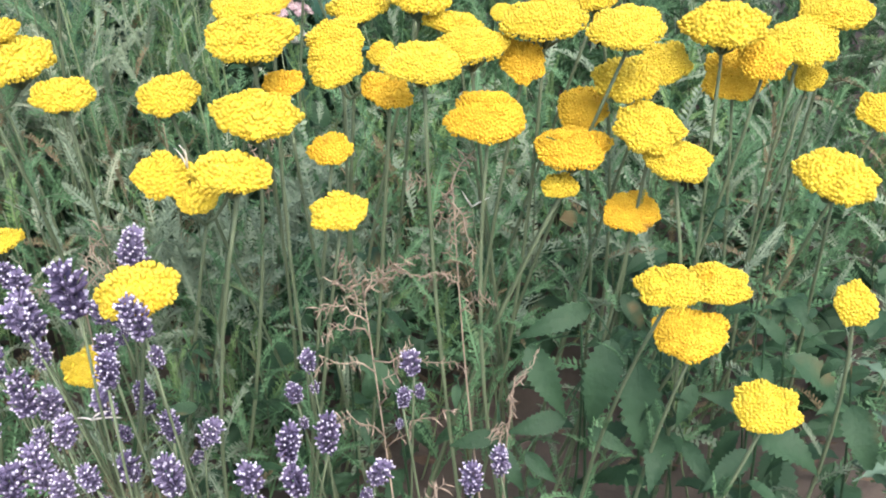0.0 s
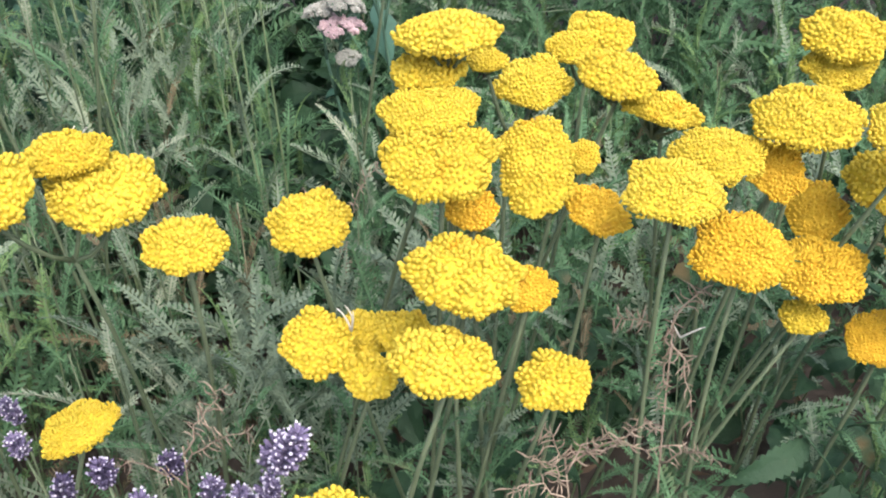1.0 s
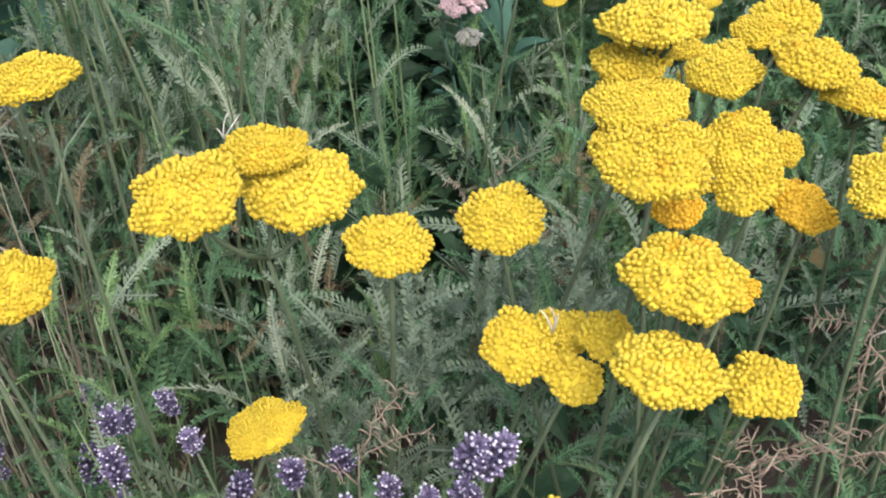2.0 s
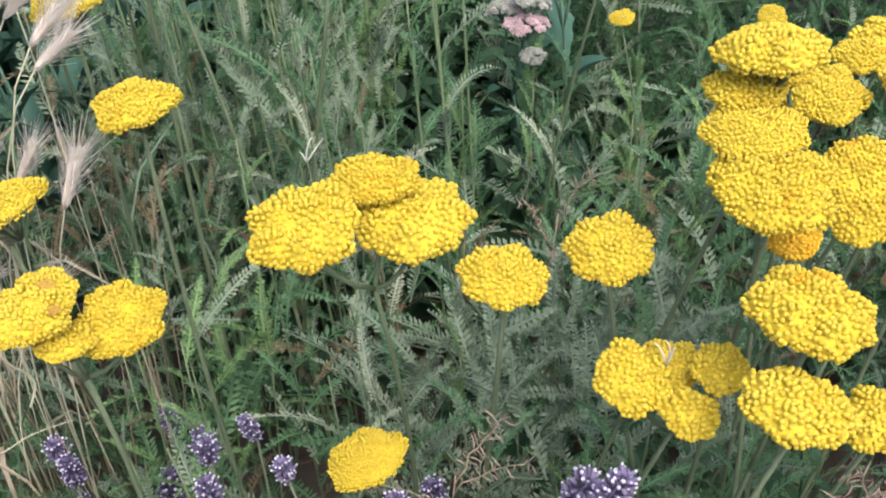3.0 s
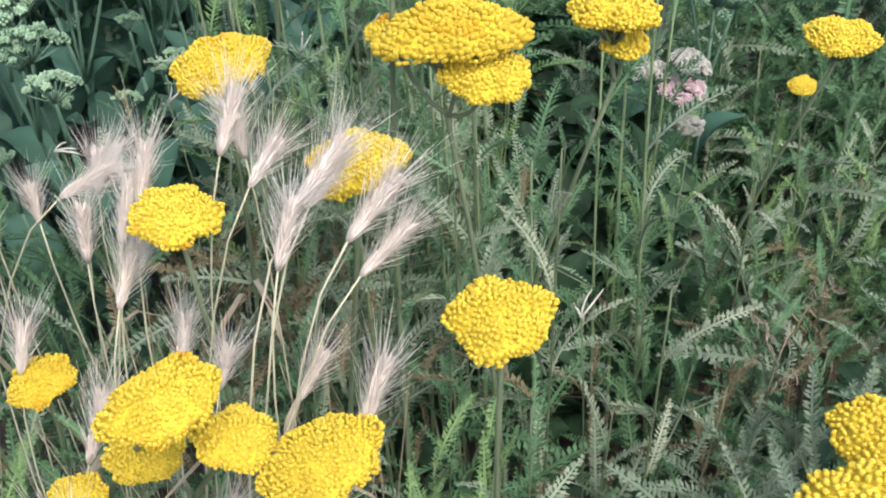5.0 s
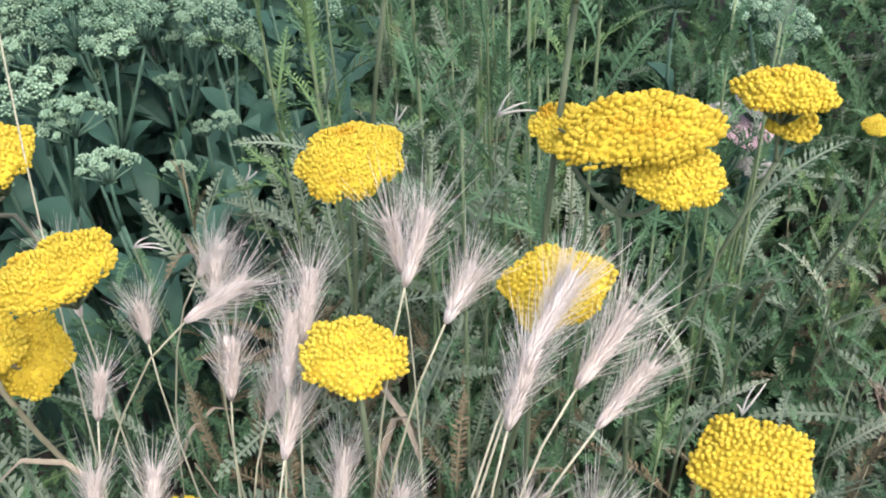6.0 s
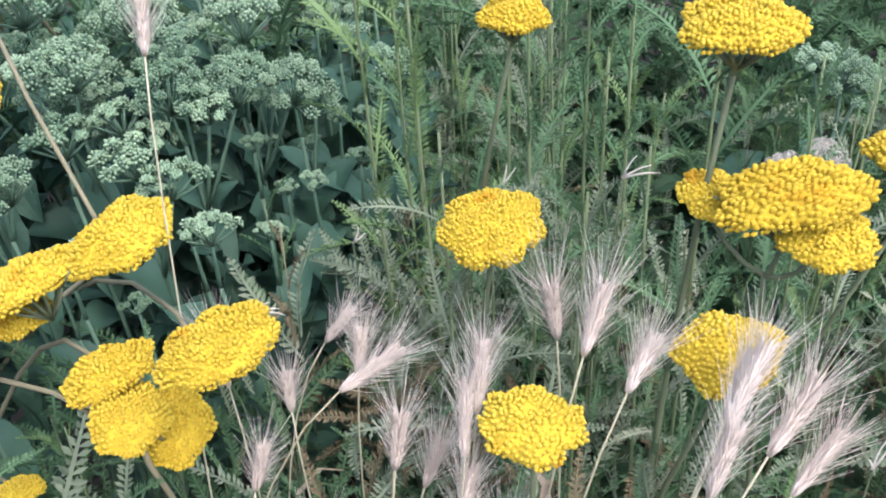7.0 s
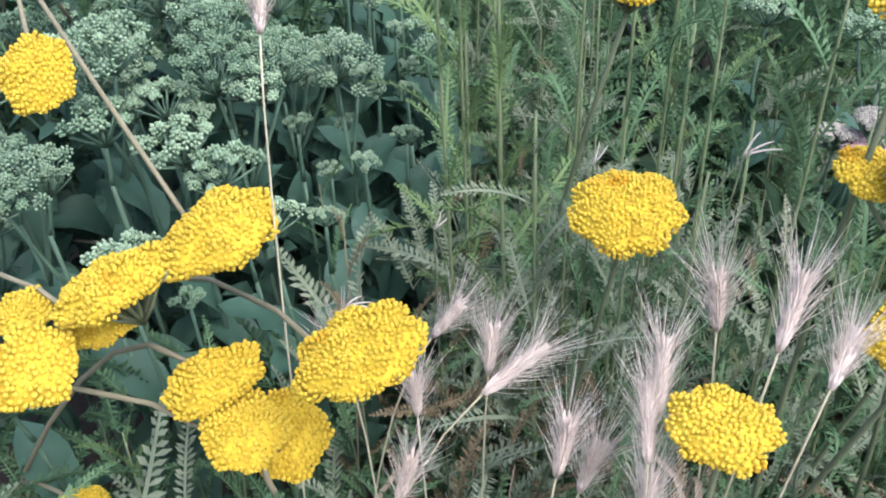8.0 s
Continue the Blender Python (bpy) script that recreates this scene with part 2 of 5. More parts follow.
FERN_GEO = [fern(1, 0.105, 0.025, 23, 40), fern(2, 0.090, 0.021, 21, 25), fern(3, 0.120, 0.025, 25, 60), fern(4, 0.075, 0.018, 18, 15),
            fern(5, 0.100, 0.024, 22, 85), fern(6, 0.110, 0.029, 21, 35), fern(7, 0.060, 0.014, 16, 12), fern(8, 0.095, 0.017, 22, 50)]
FERN_PLAIN = [fern(1, 0.11, 0.024, 19, 50, plain=True), fern(3, 0.13, 0.026, 20, 65, plain=True), fern(4, 0.080, 0.018, 15, 20, plain=True), fern(6, 0.12, 0.028, 18, 40, plain=True)]
FERN_OPEN = [fern(11, 0.120, 0.036, 20, 35, fill=0.7), fern(12, 0.105, 0.032, 18, 20, fill=0.7), fern(13, 0.135, 0.038, 22, 60, fill=0.68), fern(14, 0.090, 0.028, 16, 15, fill=0.72), fern(15, 0.120, 0.030, 20, 80, fill=0.7)]
FERN = [g.mesh("ferny_leaf", M_FERN, smooth=False) for g in FERN_GEO]
TALL = [g.mesh("ferny_leaf", M_FERN, smooth=False) for g in FERN_OPEN]
FERN_GREY = [remade(me, M_FERN_GREY) for me in FERN]
TALL_GREY = [remade(me, M_FERN_GREY) for me in TALL]
TALL_LIT = [remade(me, M_FERN_LIT) for me in TALL]
FERN_LIT = [remade(me, M_FERN_LIT) for me in FERN]
FERN_DRY = [remade(me, M_FERN_DRY) for me in FERN]
FERN_PALE = [remade(me, M_FERN_PALE) for me in FERN]
FAR_LEAF = [g.mesh("ferny_leaf", M_FERN, smooth=False) for g in FERN_PLAIN]
FAR_LEAF_GREY = [remade(me, M_FERN_GREY) for me in FAR_LEAF]
FAR_LEAF_LIT = [remade(me, M_FERN_LIT) for me in FAR_LEAF]


def blade(seed, length, width, teeth, fold=0.25, bend=40, tip=1.0, depth=0.12, thick=0.0):
    """A broad leaf with a folded midrib and a toothed margin; grows along y, faces z."""
    r = random.Random(seed)
    g = Geo()
    n = max(8, teeth * 2)
    rows, ang, p = [], radians(bend * 0.4), Vector((0, 0, 0))
    for i in range(n + 1):
        s = i / n
        half_w = width / 2 * (math.sin(math.pi * s ** ((0.60 if teeth else 0.72) * tip)) ** (1.1 if teeth else 0.62) if 0 < s < 1 else 0.0)
        if teeth:
            half_w *= 1 + (depth if i % 2 else -depth)
        wave = (0.06 if teeth else 0.16) * width * math.sin(s * 9 + r.random() * 3)
        rows.append((p.copy(), half_w, wave))
        ang -= radians(bend) / n
        p = p + Vector((0, math.cos(ang), math.sin(ang))) * (length / n)
    verts = []
    for q, hw, wave in rows:
        q = Vector(q)
        for k in (-1, -0.5, 0, 0.5, 1):
            rise = abs(k) * hw * fold + (wave if abs(k) == 1 else 0) * (hw / width * 2)
            verts.append(tuple(q + Vector((k * hw, (0.10 * length / n if abs(k) == 1 and teeth else 0), rise))))
    faces = [(i * 5 + k, i * 5 + k + 1, (i + 1) * 5 + k + 1, (i + 1) * 5 + k) for i in range(n) for k in range(4)]
    g.add(verts, faces)
    if thick:
        low = [(x, y, z - thick * (1 - abs((i % 5) - 2) / 2.2)) for i, (x, y, z) in enumerate(verts)]
        g.add(low, [face[::-1] for face in faces])
    g.tube([rows[k][0] - Vector((0, 0, 0.0006)) for k in range(0, n + 1, 2)], [max(0.0003, 0.0013 * (1 - k / n)) for k in range(0, n + 1, 2)], 4)
    return g


BROAD_GEO = [blade(k, 0.100 + 0.014 * (k % 3), 0.035 + 0.006 * (k % 2), 13, bend=45 + 14 * k, depth=0.13) for k in range(5)]
BROAD = [g.mesh("serrated_leaf", M_BROAD) for g in BROAD_GEO]
BROAD_PLAIN = [blade(10 + k, 0.09, 0.042, 4, bend=45 + 25 * k, depth=0.08) for k in range(3)]
FLESHY_GEO = [blade(20 + k, 0.084 + 0.008 * k, 0.036 + 0.004 * k, 0, fold=0.30, bend=30 + 22 * k, tip=1.75, thick=0.003) for k in range(4)]
FLESHY = [g.mesh("fleshy_leaf", M_SEDUM) for g in FLESHY_GEO]
SPINY = [blade(40 + k, 0.095 + 0.012 * k, 0.020, 9, fold=0.45, bend=50 + 20 * k, depth=0.55).mesh("spiny_leaf", M_THISTLE) for k in range(3)]

# ---- yarrow ----


def cluster(seed, width, pitch):
    """A flat-domed flower cluster of several rounded sub-clusters, packed with button florets on a bed of its own; faces z."""
    r = random.Random(seed)
    g = Geo()
    radius = width / 2
    count = r.choice((5, 6, 7))
    turn = r.uniform(0, 6.28)
    domes = []
    for k in range(count):
        a, q = turn + 2 * math.pi * (k + r.uniform(-0.26, 0.26)) / count, r.uniform(0.54, 0.68)
        domes.append((q * math.cos(a), q * math.sin(a), r.uniform(0.30, 0.40), r.uniform(0.07, 0.13)))
    domes += [(r.uniform(-0.35, 0.35), r.uniform(-0.35, 0.35), r.uniform(0.34, 0.5), r.uniform(0.08, 0.15)) for _ in range(3)]
    ripple = [(k, r.uniform(0.008, 0.022), r.uniform(0, 6.28)) for k in (9, 13, 17)]

    def reach(a):
        """How far the rounded sub-clusters reach in a direction."""
        best, c, s = 0.83, math.cos(a), math.sin(a)
        for x, y, size, _ in domes:
            along, off = x * c + y * s, abs(x * s - y * c)
            if off < size:
                best = max(best, along + math.sqrt(size * size - off * off))
        return best * (1 + sum(amp * math.cos(k * a + ph) for k, amp, ph in ripple))

    rim = [(reach(2 * math.pi * k / 180) * math.cos(2 * math.pi * k / 180), reach(2 * math.pi * k / 180) * math.sin(2 * math.pi * k / 180)) for k in range(180)]
    lo_x, hi_x = min(q[0] for q in rim), max(q[0] for q in rim)
    lo_y, hi_y = min(q[1] for q in rim), max(q[1] for q in rim)

    def fitted(x, y):
        """The cluster is as wide as asked, and centred."""
        return (2 * (x - lo_x) / (hi_x - lo_x) - 1) * radius, (2 * (y - lo_y) / (hi_y - lo_y) - 1) * radius

    def height(x, y):
        rho = min(1.1, math.hypot(x, y) / reach(math.atan2(y, x)))
        z = 0.19 * (1 - rho ** 2.4) - 0.07
        bump = max(h * max(0.0, 1 - ((x - a) ** 2 + (y - b) ** 2) / (size * size)) for a, b, size, h in domes)
        return (z + bump * max(0.0, 1 - 0.55 * rho ** 4)) * radius

    def facing(x, y):
        e = 0.03
        return Vector(((height(x - e, y) - height(x + e, y)) / (2 * e * radius), (height(x, y - e) - height(x, y + e)) / (2 * e * radius), 1)).normalized()

    taken = np.zeros((0, 2))
    for attempt in range(5200):
        a, q = r.uniform(0, 2 * math.pi), math.sqrt(r.random())
        e = reach(a)
        x, y = q * e * math.cos(a), q * e * math.sin(a)
        px, py = fitted(x, y)
        near = pitch * (0.84 if attempt > 2400 else 0.98)
        if len(taken) and ((taken - (px, py)) ** 2).sum(1).min() < near * near:
            continue
        taken = np.vstack((taken, (px, py)))
        size = pitch * r.uniform(0.45, 0.60)
        g.button((px, py, height(x, y) + r.uniform(-0.0010, 0.0012)), facing(x, y) + Vector((r.uniform(-0.3, 0.3), r.uniform(-0.3, 0.3), 0)), size, r.uniform(0.75, 1.15), 5, 0, r.random())
    # two lower rows of florets that look outwards
    for row, (drop, out) in enumerate(((0.11, 1.0), (0.19, 0.95))):
        around = int(2 * math.pi * radius / (pitch * 1.05))
        for k in range(around):
            a = 2 * math.pi * (k + 0.5 * row) / around + r.uniform(-0.03, 0.03)
            e = reach(a) * r.uniform(0.94, 1.0) * out
            px, py = fitted(e * math.cos(a), e * math.sin(a))
            g.button((px, py, -drop * radius - 0.0008 + r.uniform(-0.0009, 0.0009)), (math.cos(a), math.sin(a), 0.5 - 0.3 * row), pitch * 0.5, 1.3, 5, 0, r.random())
    ring, verts, faces = 24, [(*fitted(0, 0), height(0, 0) - 0.0015)], []
    for level, drop in ((0.5, 0.0016), (0.9, 0.0018), (0.93, 0.0050), (0.45, 0.008)):
        for k in range(ring):
            a = 2 * math.pi * k / ring
            e = reach(a) * level
            x, y = e * math.cos(a), e * math.sin(a)
            verts.append((*fitted(x, y), height(x, y) - drop if level != 0.45 else -0.12 * radius - drop))
    for k in range(ring):
        j = (k + 1) % ring
        faces.append((0, 1 + k, 1 + j))
        for q in range(3):
            faces.append((1 + q * ring + k, 1 + (q + 1) * ring + k, 1 + (q + 1) * ring + j, 1 + q * ring + j))
    faces.append(tuple(1 + 3 * ring + k for k in range(ring)))
    g.add(verts, faces, 1)
    return g


def branching(seed, width):
    """The fan of short branchlets that carries a flower cluster; its foot is at the origin of the fan."""
    r = random.Random(seed)
    g = Geo()
    foot = Vector((0, 0, -0.42 * width))
    for k in range(11):
        a, rho = k * 2.4, width * 0.43 * math.sqrt((k + 0.5) / 11)
        end = Vector((rho * math.cos(a), rho * math.sin(a), -0.05 * width))
        fork = foot.lerp(end, 0.45) + Vector((0, 0, -0.03 * width))
        g.tube([foot, fork, end], [0.0019, 0.0013, 0.0009], 5)
        for _ in range(2):
            tip = end + Vector((r.uniform(-0.09, 0.09), r.uniform(-0.09, 0.09), 0.0)) * width
            g.tube([fork.lerp(end, 0.5), tip], [0.0010, 0.0007], 4)
    return g


SIZES = (0.036, 0.052, 0.066, 0.082)
CLUSTER = {w0: [cluster(int(w0 * 1e4) + k, w0, pitch).mesh("flower_head", M_FLORET, M_CORE) for k, pitch in enumerate((0.0028, 0.0029, 0.0032, 0.0033, 0.0038, 0.0040))] for w0 in SIZES}
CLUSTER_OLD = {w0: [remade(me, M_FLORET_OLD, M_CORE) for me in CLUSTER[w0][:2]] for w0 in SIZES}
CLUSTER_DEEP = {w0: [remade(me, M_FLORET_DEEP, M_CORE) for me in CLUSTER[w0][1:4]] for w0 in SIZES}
WITHERED = remade(CLUSTER[0.036][2], M_WITHERED, M_WITHERED)
BRANCH = {w0: [branching(int(w0 * 1e4) + k, w0).mesh("branchlets", M_STEM) for k in range(2)] for w0 in SIZES}
pick = random.Random(5)


def leafy(thing, pts, count, lo, hi, kinds, size=(0.7, 1.1), turn0=0.0):
    """Leaves up a stem that runs along pts, from the share lo to the share hi of its length."""
    for k in range(count):
        s = lo + (hi - lo) * (k + pick.uniform(0, 0.6)) / count
        f = s * (len(pts) - 1)
        i = min(int(f), len(pts) - 2)
        at = pts[i].lerp(pts[i + 1], f - i)
        turn = turn0 + k * 137.5 + pick.uniform(-25, 25)
        m = Matrix.Translation(at) @ pose(0, 0, 0, pick.uniform(34, 82) * (0.72 + 0.30 * s), pick.uniform(-20, 20), turn) @ Matrix.Scale(pick.uniform(*size) * (1.15 - 0.45 * s), 4)
        part("leaf", pick.choice(kinds), thing, m=m)


def yarrow(lobes, root=None, sag=None, leaves=8, label="", old=False, deep=False, grain=(1, 5), thick=0.0023, bark=None, withered=()):
    """A flowering yarrow stem. lobes: x, y, z, width, tilt towards the path, lift of the right side and depth in widths, of each flower cluster; grain: the first and last of the floret sizes."""
    n = len(lobes)
    cx, cy = sum(l[0] for l in lobes) / n, sum(l[1] for l in lobes) / n
    cz = min(l[2] - 0.40 * l[3] for l in lobes) - (0.02 if n > 1 else 0.0)
    root = root or (cx + pick.uniform(-0.26, 0.06), cy + pick.uniform(-0.03, 0.14))
    thing = new("yarrow")
    thing.location = (root[0], root[1], 0)
    base = Vector((root[0], root[1], 0))
    wide = sum(l[3] for l in lobes)
    tagged(thing, label or ("yarrow with a broad golden yellow flat-topped head" if wide > 0.1 else "yarrow with a golden yellow flat-topped head on a stiff stem" if wide > 0.05 else "yarrow with a small yellow flat-topped head"), "flower", "yarrow flowers")
    top = Vector((cx, cy, cz)) - base
    pts = arc((0, 0, -0.02), top, sag or (pick.uniform(-0.035, 0.035), pick.uniform(-0.01, 0.03), 0), 9)
    g = Geo()
    g.tube(pts, [thick * (1.25 - 0.4 * k / 9) for k in range(10)], 7)
    for lx, ly, lz, lw, tilt, lean, run in lobes:
        w0 = min(SIZES, key=lambda s: abs(s - lw))
        m = Matrix.Translation(Vector((lx, ly, lz)) - base) @ pose(0, 0, 0, tilt + 3, -lean, 0)
        grow = Matrix.Diagonal((lw / w0, lw / w0 * run, lw / w0, 1))
        spin = pose(0, 0, 0, 0, 0, pick.choice((0, 180)) + pick.uniform(-8, 8))
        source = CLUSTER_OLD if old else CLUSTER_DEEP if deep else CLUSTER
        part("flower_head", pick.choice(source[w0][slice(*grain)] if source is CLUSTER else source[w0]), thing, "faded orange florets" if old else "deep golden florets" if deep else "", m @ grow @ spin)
        part("branching", pick.choice(BRANCH[w0]), thing, "grey-green branchlets", m @ grow @ spin)
        foot = m @ grow @ Vector((0, 0, -0.41 * w0))
        if n > 1:
            g.tube(arc(top, foot, (0, 0, -0.008), 3), [0.0021, 0.0019, 0.0018, 0.0017], 6)
        else:
            g.tube([top - (top - pts[-2]) * 0.05, foot], [thick * 0.85, thick * 0.8], 7)
    for wx, wy, wz, ww in withered:
        part("withered_patch", WITHERED, thing, "brown withered florets", Matrix.Translation(Vector((wx, wy, wz)) - base) @ Matrix.Scale(ww / 0.036, 4))
    part("stem", g.mesh("stem", bark or M_STEM), thing)
    if leaves:
        leafy(thing, pts, leaves, 0.22, 0.86, FERN_GREY if pick.random() < 0.3 else FERN, (0.65, 1.1), pick.uniform(0, 360))
    return thing


yarrow([(-0.623, 0.824, 0.838, 0.074, 9, 1, 1.02), (-0.564, 0.879, 0.808, 0.090, 7, -1, 0.90), (-0.587, 0.891, 0.832, 0.064, 2, 1, 0.80)], grain=(3, 5))
yarrow([(-0.497, 0.842, 0.786, 0.061, 2, -8, 0.98)])
yarrow([(-0.425, 0.916, 0.754, 0.066, 14, -1, 0.98)], root=(-0.30, 1.02))
yarrow([(-0.301, 0.825, 0.776, 0.087, 2, -10, 0.91)], grain=(3, 5))
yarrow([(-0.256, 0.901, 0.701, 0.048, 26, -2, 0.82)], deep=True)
yarrow([(-0.380, 0.868, 0.682, 0.046, 4, 0, 1.07), (-0.408, 0.830, 0.705, 0.053, 18, -15, 1.06), (-0.372, 0.813, 0.690, 0.042, 12, -12, 0.90), (-0.348, 0.849, 0.699, 0.041, 3, 2, 1.13)], grain=(3, 5))
yarrow([(-0.312, 0.774, 0.742, 0.073, -4, -11, 0.92)], root=(-0.40, 0.80), grain=(3, 5))
yarrow([(-0.237, 0.837, 0.666, 0.055, 8, -1, 0.99)], root=(-0.36, 0.86))
yarrow([(-0.319, 0.892, 0.826, 0.088, 4, -6, 1.02)])
yarrow([(-0.251, 0.944, 0.794, 0.060, 40, -3, 1.06), (-0.212, 0.980, 0.773, 0.028, 33, 0, 1.07), (-0.249, 0.928, 0.777, 0.055, 17, 3, 1.00)])
yarrow([(-0.329, 0.934, 0.843, 0.076, -3, -1, 0.96), (-0.331, 0.974, 0.855, 0.057, -6, 1, 0.97)])
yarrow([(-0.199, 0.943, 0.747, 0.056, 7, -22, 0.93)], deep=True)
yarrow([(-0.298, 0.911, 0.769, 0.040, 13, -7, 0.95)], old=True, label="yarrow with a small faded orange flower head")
yarrow([(-0.317, 0.978, 0.883, 0.082, -9, 1, 1.02)], root=(-0.31, 1.00), sag=(0.00, -0.10, 0.00), leaves=5)
yarrow([(-0.251, 1.067, 0.798, 0.071, 9, 0, 1.00), (-0.288, 1.035, 0.833, 0.034, -2, -1, 0.98)])
yarrow([(-0.186, 1.154, 0.803, 0.059, 9, -1, 0.99), (-0.215, 1.117, 0.806, 0.047, 6, 0, 1.01)])
yarrow([(-0.180, 1.053, 0.811, 0.071, 3, -13, 0.98)])
yarrow([(-0.140, 1.053, 0.779, 0.073, -12, -14, 0.97)])
yarrow([(-0.153, 0.895, 0.798, 0.076, 4, -6, 0.94)])
yarrow([(-0.113, 0.949, 0.794, 0.075, 0, 0, 1.00)])
yarrow([(-0.063, 0.962, 0.769, 0.045, 36, -3, 1.13)], deep=True)
yarrow([(-0.042, 0.980, 0.811, 0.089, 1, 0, 0.98)])
yarrow([(0.014, 1.091, 0.828, 0.080, 4, 0, 1.00)])
yarrow([(0.009, 1.078, 0.803, 0.065, 9, 0, 0.99)])
yarrow([(-0.095, 0.907, 0.737, 0.080, 12, -6, 0.96)], deep=True)
yarrow([(-0.011, 0.967, 0.674, 0.083, 2, -2, 0.97)], deep=True)
yarrow([(-0.023, 0.949, 0.637, 0.040, 5, -1, 0.98)])
yarrow([(-0.001, 1.029, 0.689, 0.056, 25, 1, 1.07)], deep=True)
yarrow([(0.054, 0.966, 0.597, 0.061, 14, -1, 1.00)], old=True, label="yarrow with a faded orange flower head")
yarrow([(0.040, 0.971, 0.805, 0.077, 8, 0, 1.02)])
yarrow([(0.043, 1.006, 0.735, 0.072, 12, 0, 1.02), (0.083, 1.046, 0.737, 0.064, 19, 0, 1.02)])
yarrow([(0.068, 0.956, 0.703, 0.076, 16, -9, 0.98)])
yarrow([(0.096, 0.942, 0.674, 0.075, 2, -12, 1.00)])
yarrow([(0.141, 1.029, 0.787, 0.093, 4, 0, 0.99)])
yarrow([(0.239, 1.126, 0.732, 0.082, 16, 0, 1.03)])
yarrow([(0.165, 1.084, 0.709, 0.075, 24, 4, 1.02)], deep=True)
yarrow([(0.257, 1.141, 0.681, 0.045, 19, 0, 1.01)])
yarrow([(0.189, 1.047, 0.742, 0.055, 25, -1, 1.07)], deep=True)
yarrow([(0.272, 1.006, 0.625, 0.095, 6, -11, 0.98)])
yarrow([(0.328, 1.085, 0.661, 0.051, 26, 0, 1.05)])
yarrow([(0.286, 1.180, 0.750, 0.086, 6, 0, 1.03)])
yarrow([(0.082, 0.800, 0.612, 0.061, 2, 0, 1.00)])
yarrow([(0.144, 0.891, 0.557, 0.065, 3, -6, 0.98)])
yarrow([(0.116, 0.850, 0.521, 0.078, 6, 0, 1.00)], deep=True)
yarrow([(0.191, 0.810, 0.463, 0.068, 4, 0, 1.03)])
yarrow([(0.271, 0.857, 0.559, 0.041, 34, -1, 1.14)])
yarrow([(-0.384, 0.687, 0.670, 0.074, 3, 0, 1.00)])
yarrow([(-0.467, 0.702, 0.567, 0.046, 14, 0, 1.00)], grain=(0, 2))
yarrow([(-0.605, 0.817, 0.629, 0.062, -3, 12, 0.98)], grain=(0, 2))
yarrow([(-0.788, 0.975, 0.846, 0.070, 1, 0, 1.01)], root=(-0.74, 0.93), grain=(1, 3))
yarrow([(-0.799, 0.770, 0.806, 0.068, -2, 1, 0.83), (-0.749, 0.797, 0.781, 0.061, 12, -2, 1.01), (-0.773, 0.765, 0.786, 0.037, -4, 1, 0.89), (-0.799, 0.802, 0.801, 0.045, -3, 2, 0.99)], withered=((-0.795, 0.798, 0.806, 0.013), (-0.773, 0.766, 0.812, 0.009)), grain=(2, 4))
yarrow([(-0.877, 1.080, 0.888, 0.069, 7, 5, 0.91)], grain=(0, 2))
yarrow([(-0.995, 1.059, 0.864, 0.062, 4, -3, 0.94)], grain=(1, 3))
yarrow([(-0.997, 1.241, 0.878, 0.079, -1, 5, 1.12)], grain=(0, 2))
yarrow([(-0.793, 1.157, 0.908, 0.065, 10, -1, 0.93), (-0.813, 1.169, 0.935, 0.110, 2, 1, 0.54), (-0.855, 1.199, 0.917, 0.045, 9, 0, 1.06)], root=(-0.78, 1.24), grain=(2, 4))
yarrow([(-0.692, 1.246, 0.908, 0.070, -10, -1, 0.96), (-0.683, 1.243, 0.881, 0.036, 8, 1, 1.00)])
yarrow([(-0.991, 0.941, 0.819, 0.075, -3, 13, 0.98)], root=(-1.30, 1.25), sag=(0.00, 0.00, 0.10))
yarrow([(-0.954, 0.947, 0.779, 0.054, -7, -6, 1.00)], root=(-1.20, 1.20), sag=(0.00, 0.00, 0.10), grain=(0, 2))
yarrow([(-0.898, 0.919, 0.785, 0.082, -3, 19, 0.90)], root=(-0.72, 0.82), sag=(0.00, 0.00, 0.00), grain=(0, 2))
yarrow([(-1.034, 0.990, 0.716, 0.058, -7, 10, 1.01)], root=(-1.25, 1.20), sag=(0.00, 0.00, 0.05), grain=(0, 2))
yarrow([(-1.080, 0.968, 0.693, 0.047, -3, 14, 0.97)], root=(-1.30, 1.15), grain=(0, 2))
yarrow([(-1.125, 1.058, 0.717, 0.053, 1, 10, 1.01)], root=(-1.40, 1.30), grain=(0, 2))
yarrow([(-1.116, 0.968, 0.630, 0.062, -11, 18, 0.98)], grain=(0, 2))
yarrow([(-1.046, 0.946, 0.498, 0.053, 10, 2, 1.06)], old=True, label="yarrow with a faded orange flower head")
yarrow([(-1.274, 1.290, 0.863, 0.089, 5, 18, 0.91)], root=(-1.32, 2.24), sag=(-0.20, 0.09, 0.44), bark=M_STEM_DRY, leaves=0)
yarrow([(-1.343, 1.277, 0.839, 0.093, -15, 19, 0.94)], root=(-2.27, 2.50), sag=(0.21, 0.05, 0.01), bark=M_STEM_DRY, leaves=0)
yarrow([(-1.362, 1.283, 0.801, 0.058, -5, 7, 0.97)], root=(-1.93, 1.75), sag=(0.02, 0.02, 0.24), bark=M_STEM_DRY, leaves=0)
yarrow([(-1.185, 1.151, 0.869, 0.083, -6, 13, 0.94)], root=(-1.87, 1.81), sag=(0.06, 0.10, 0.16), bark=M_STEM_DRY, leaves=0)
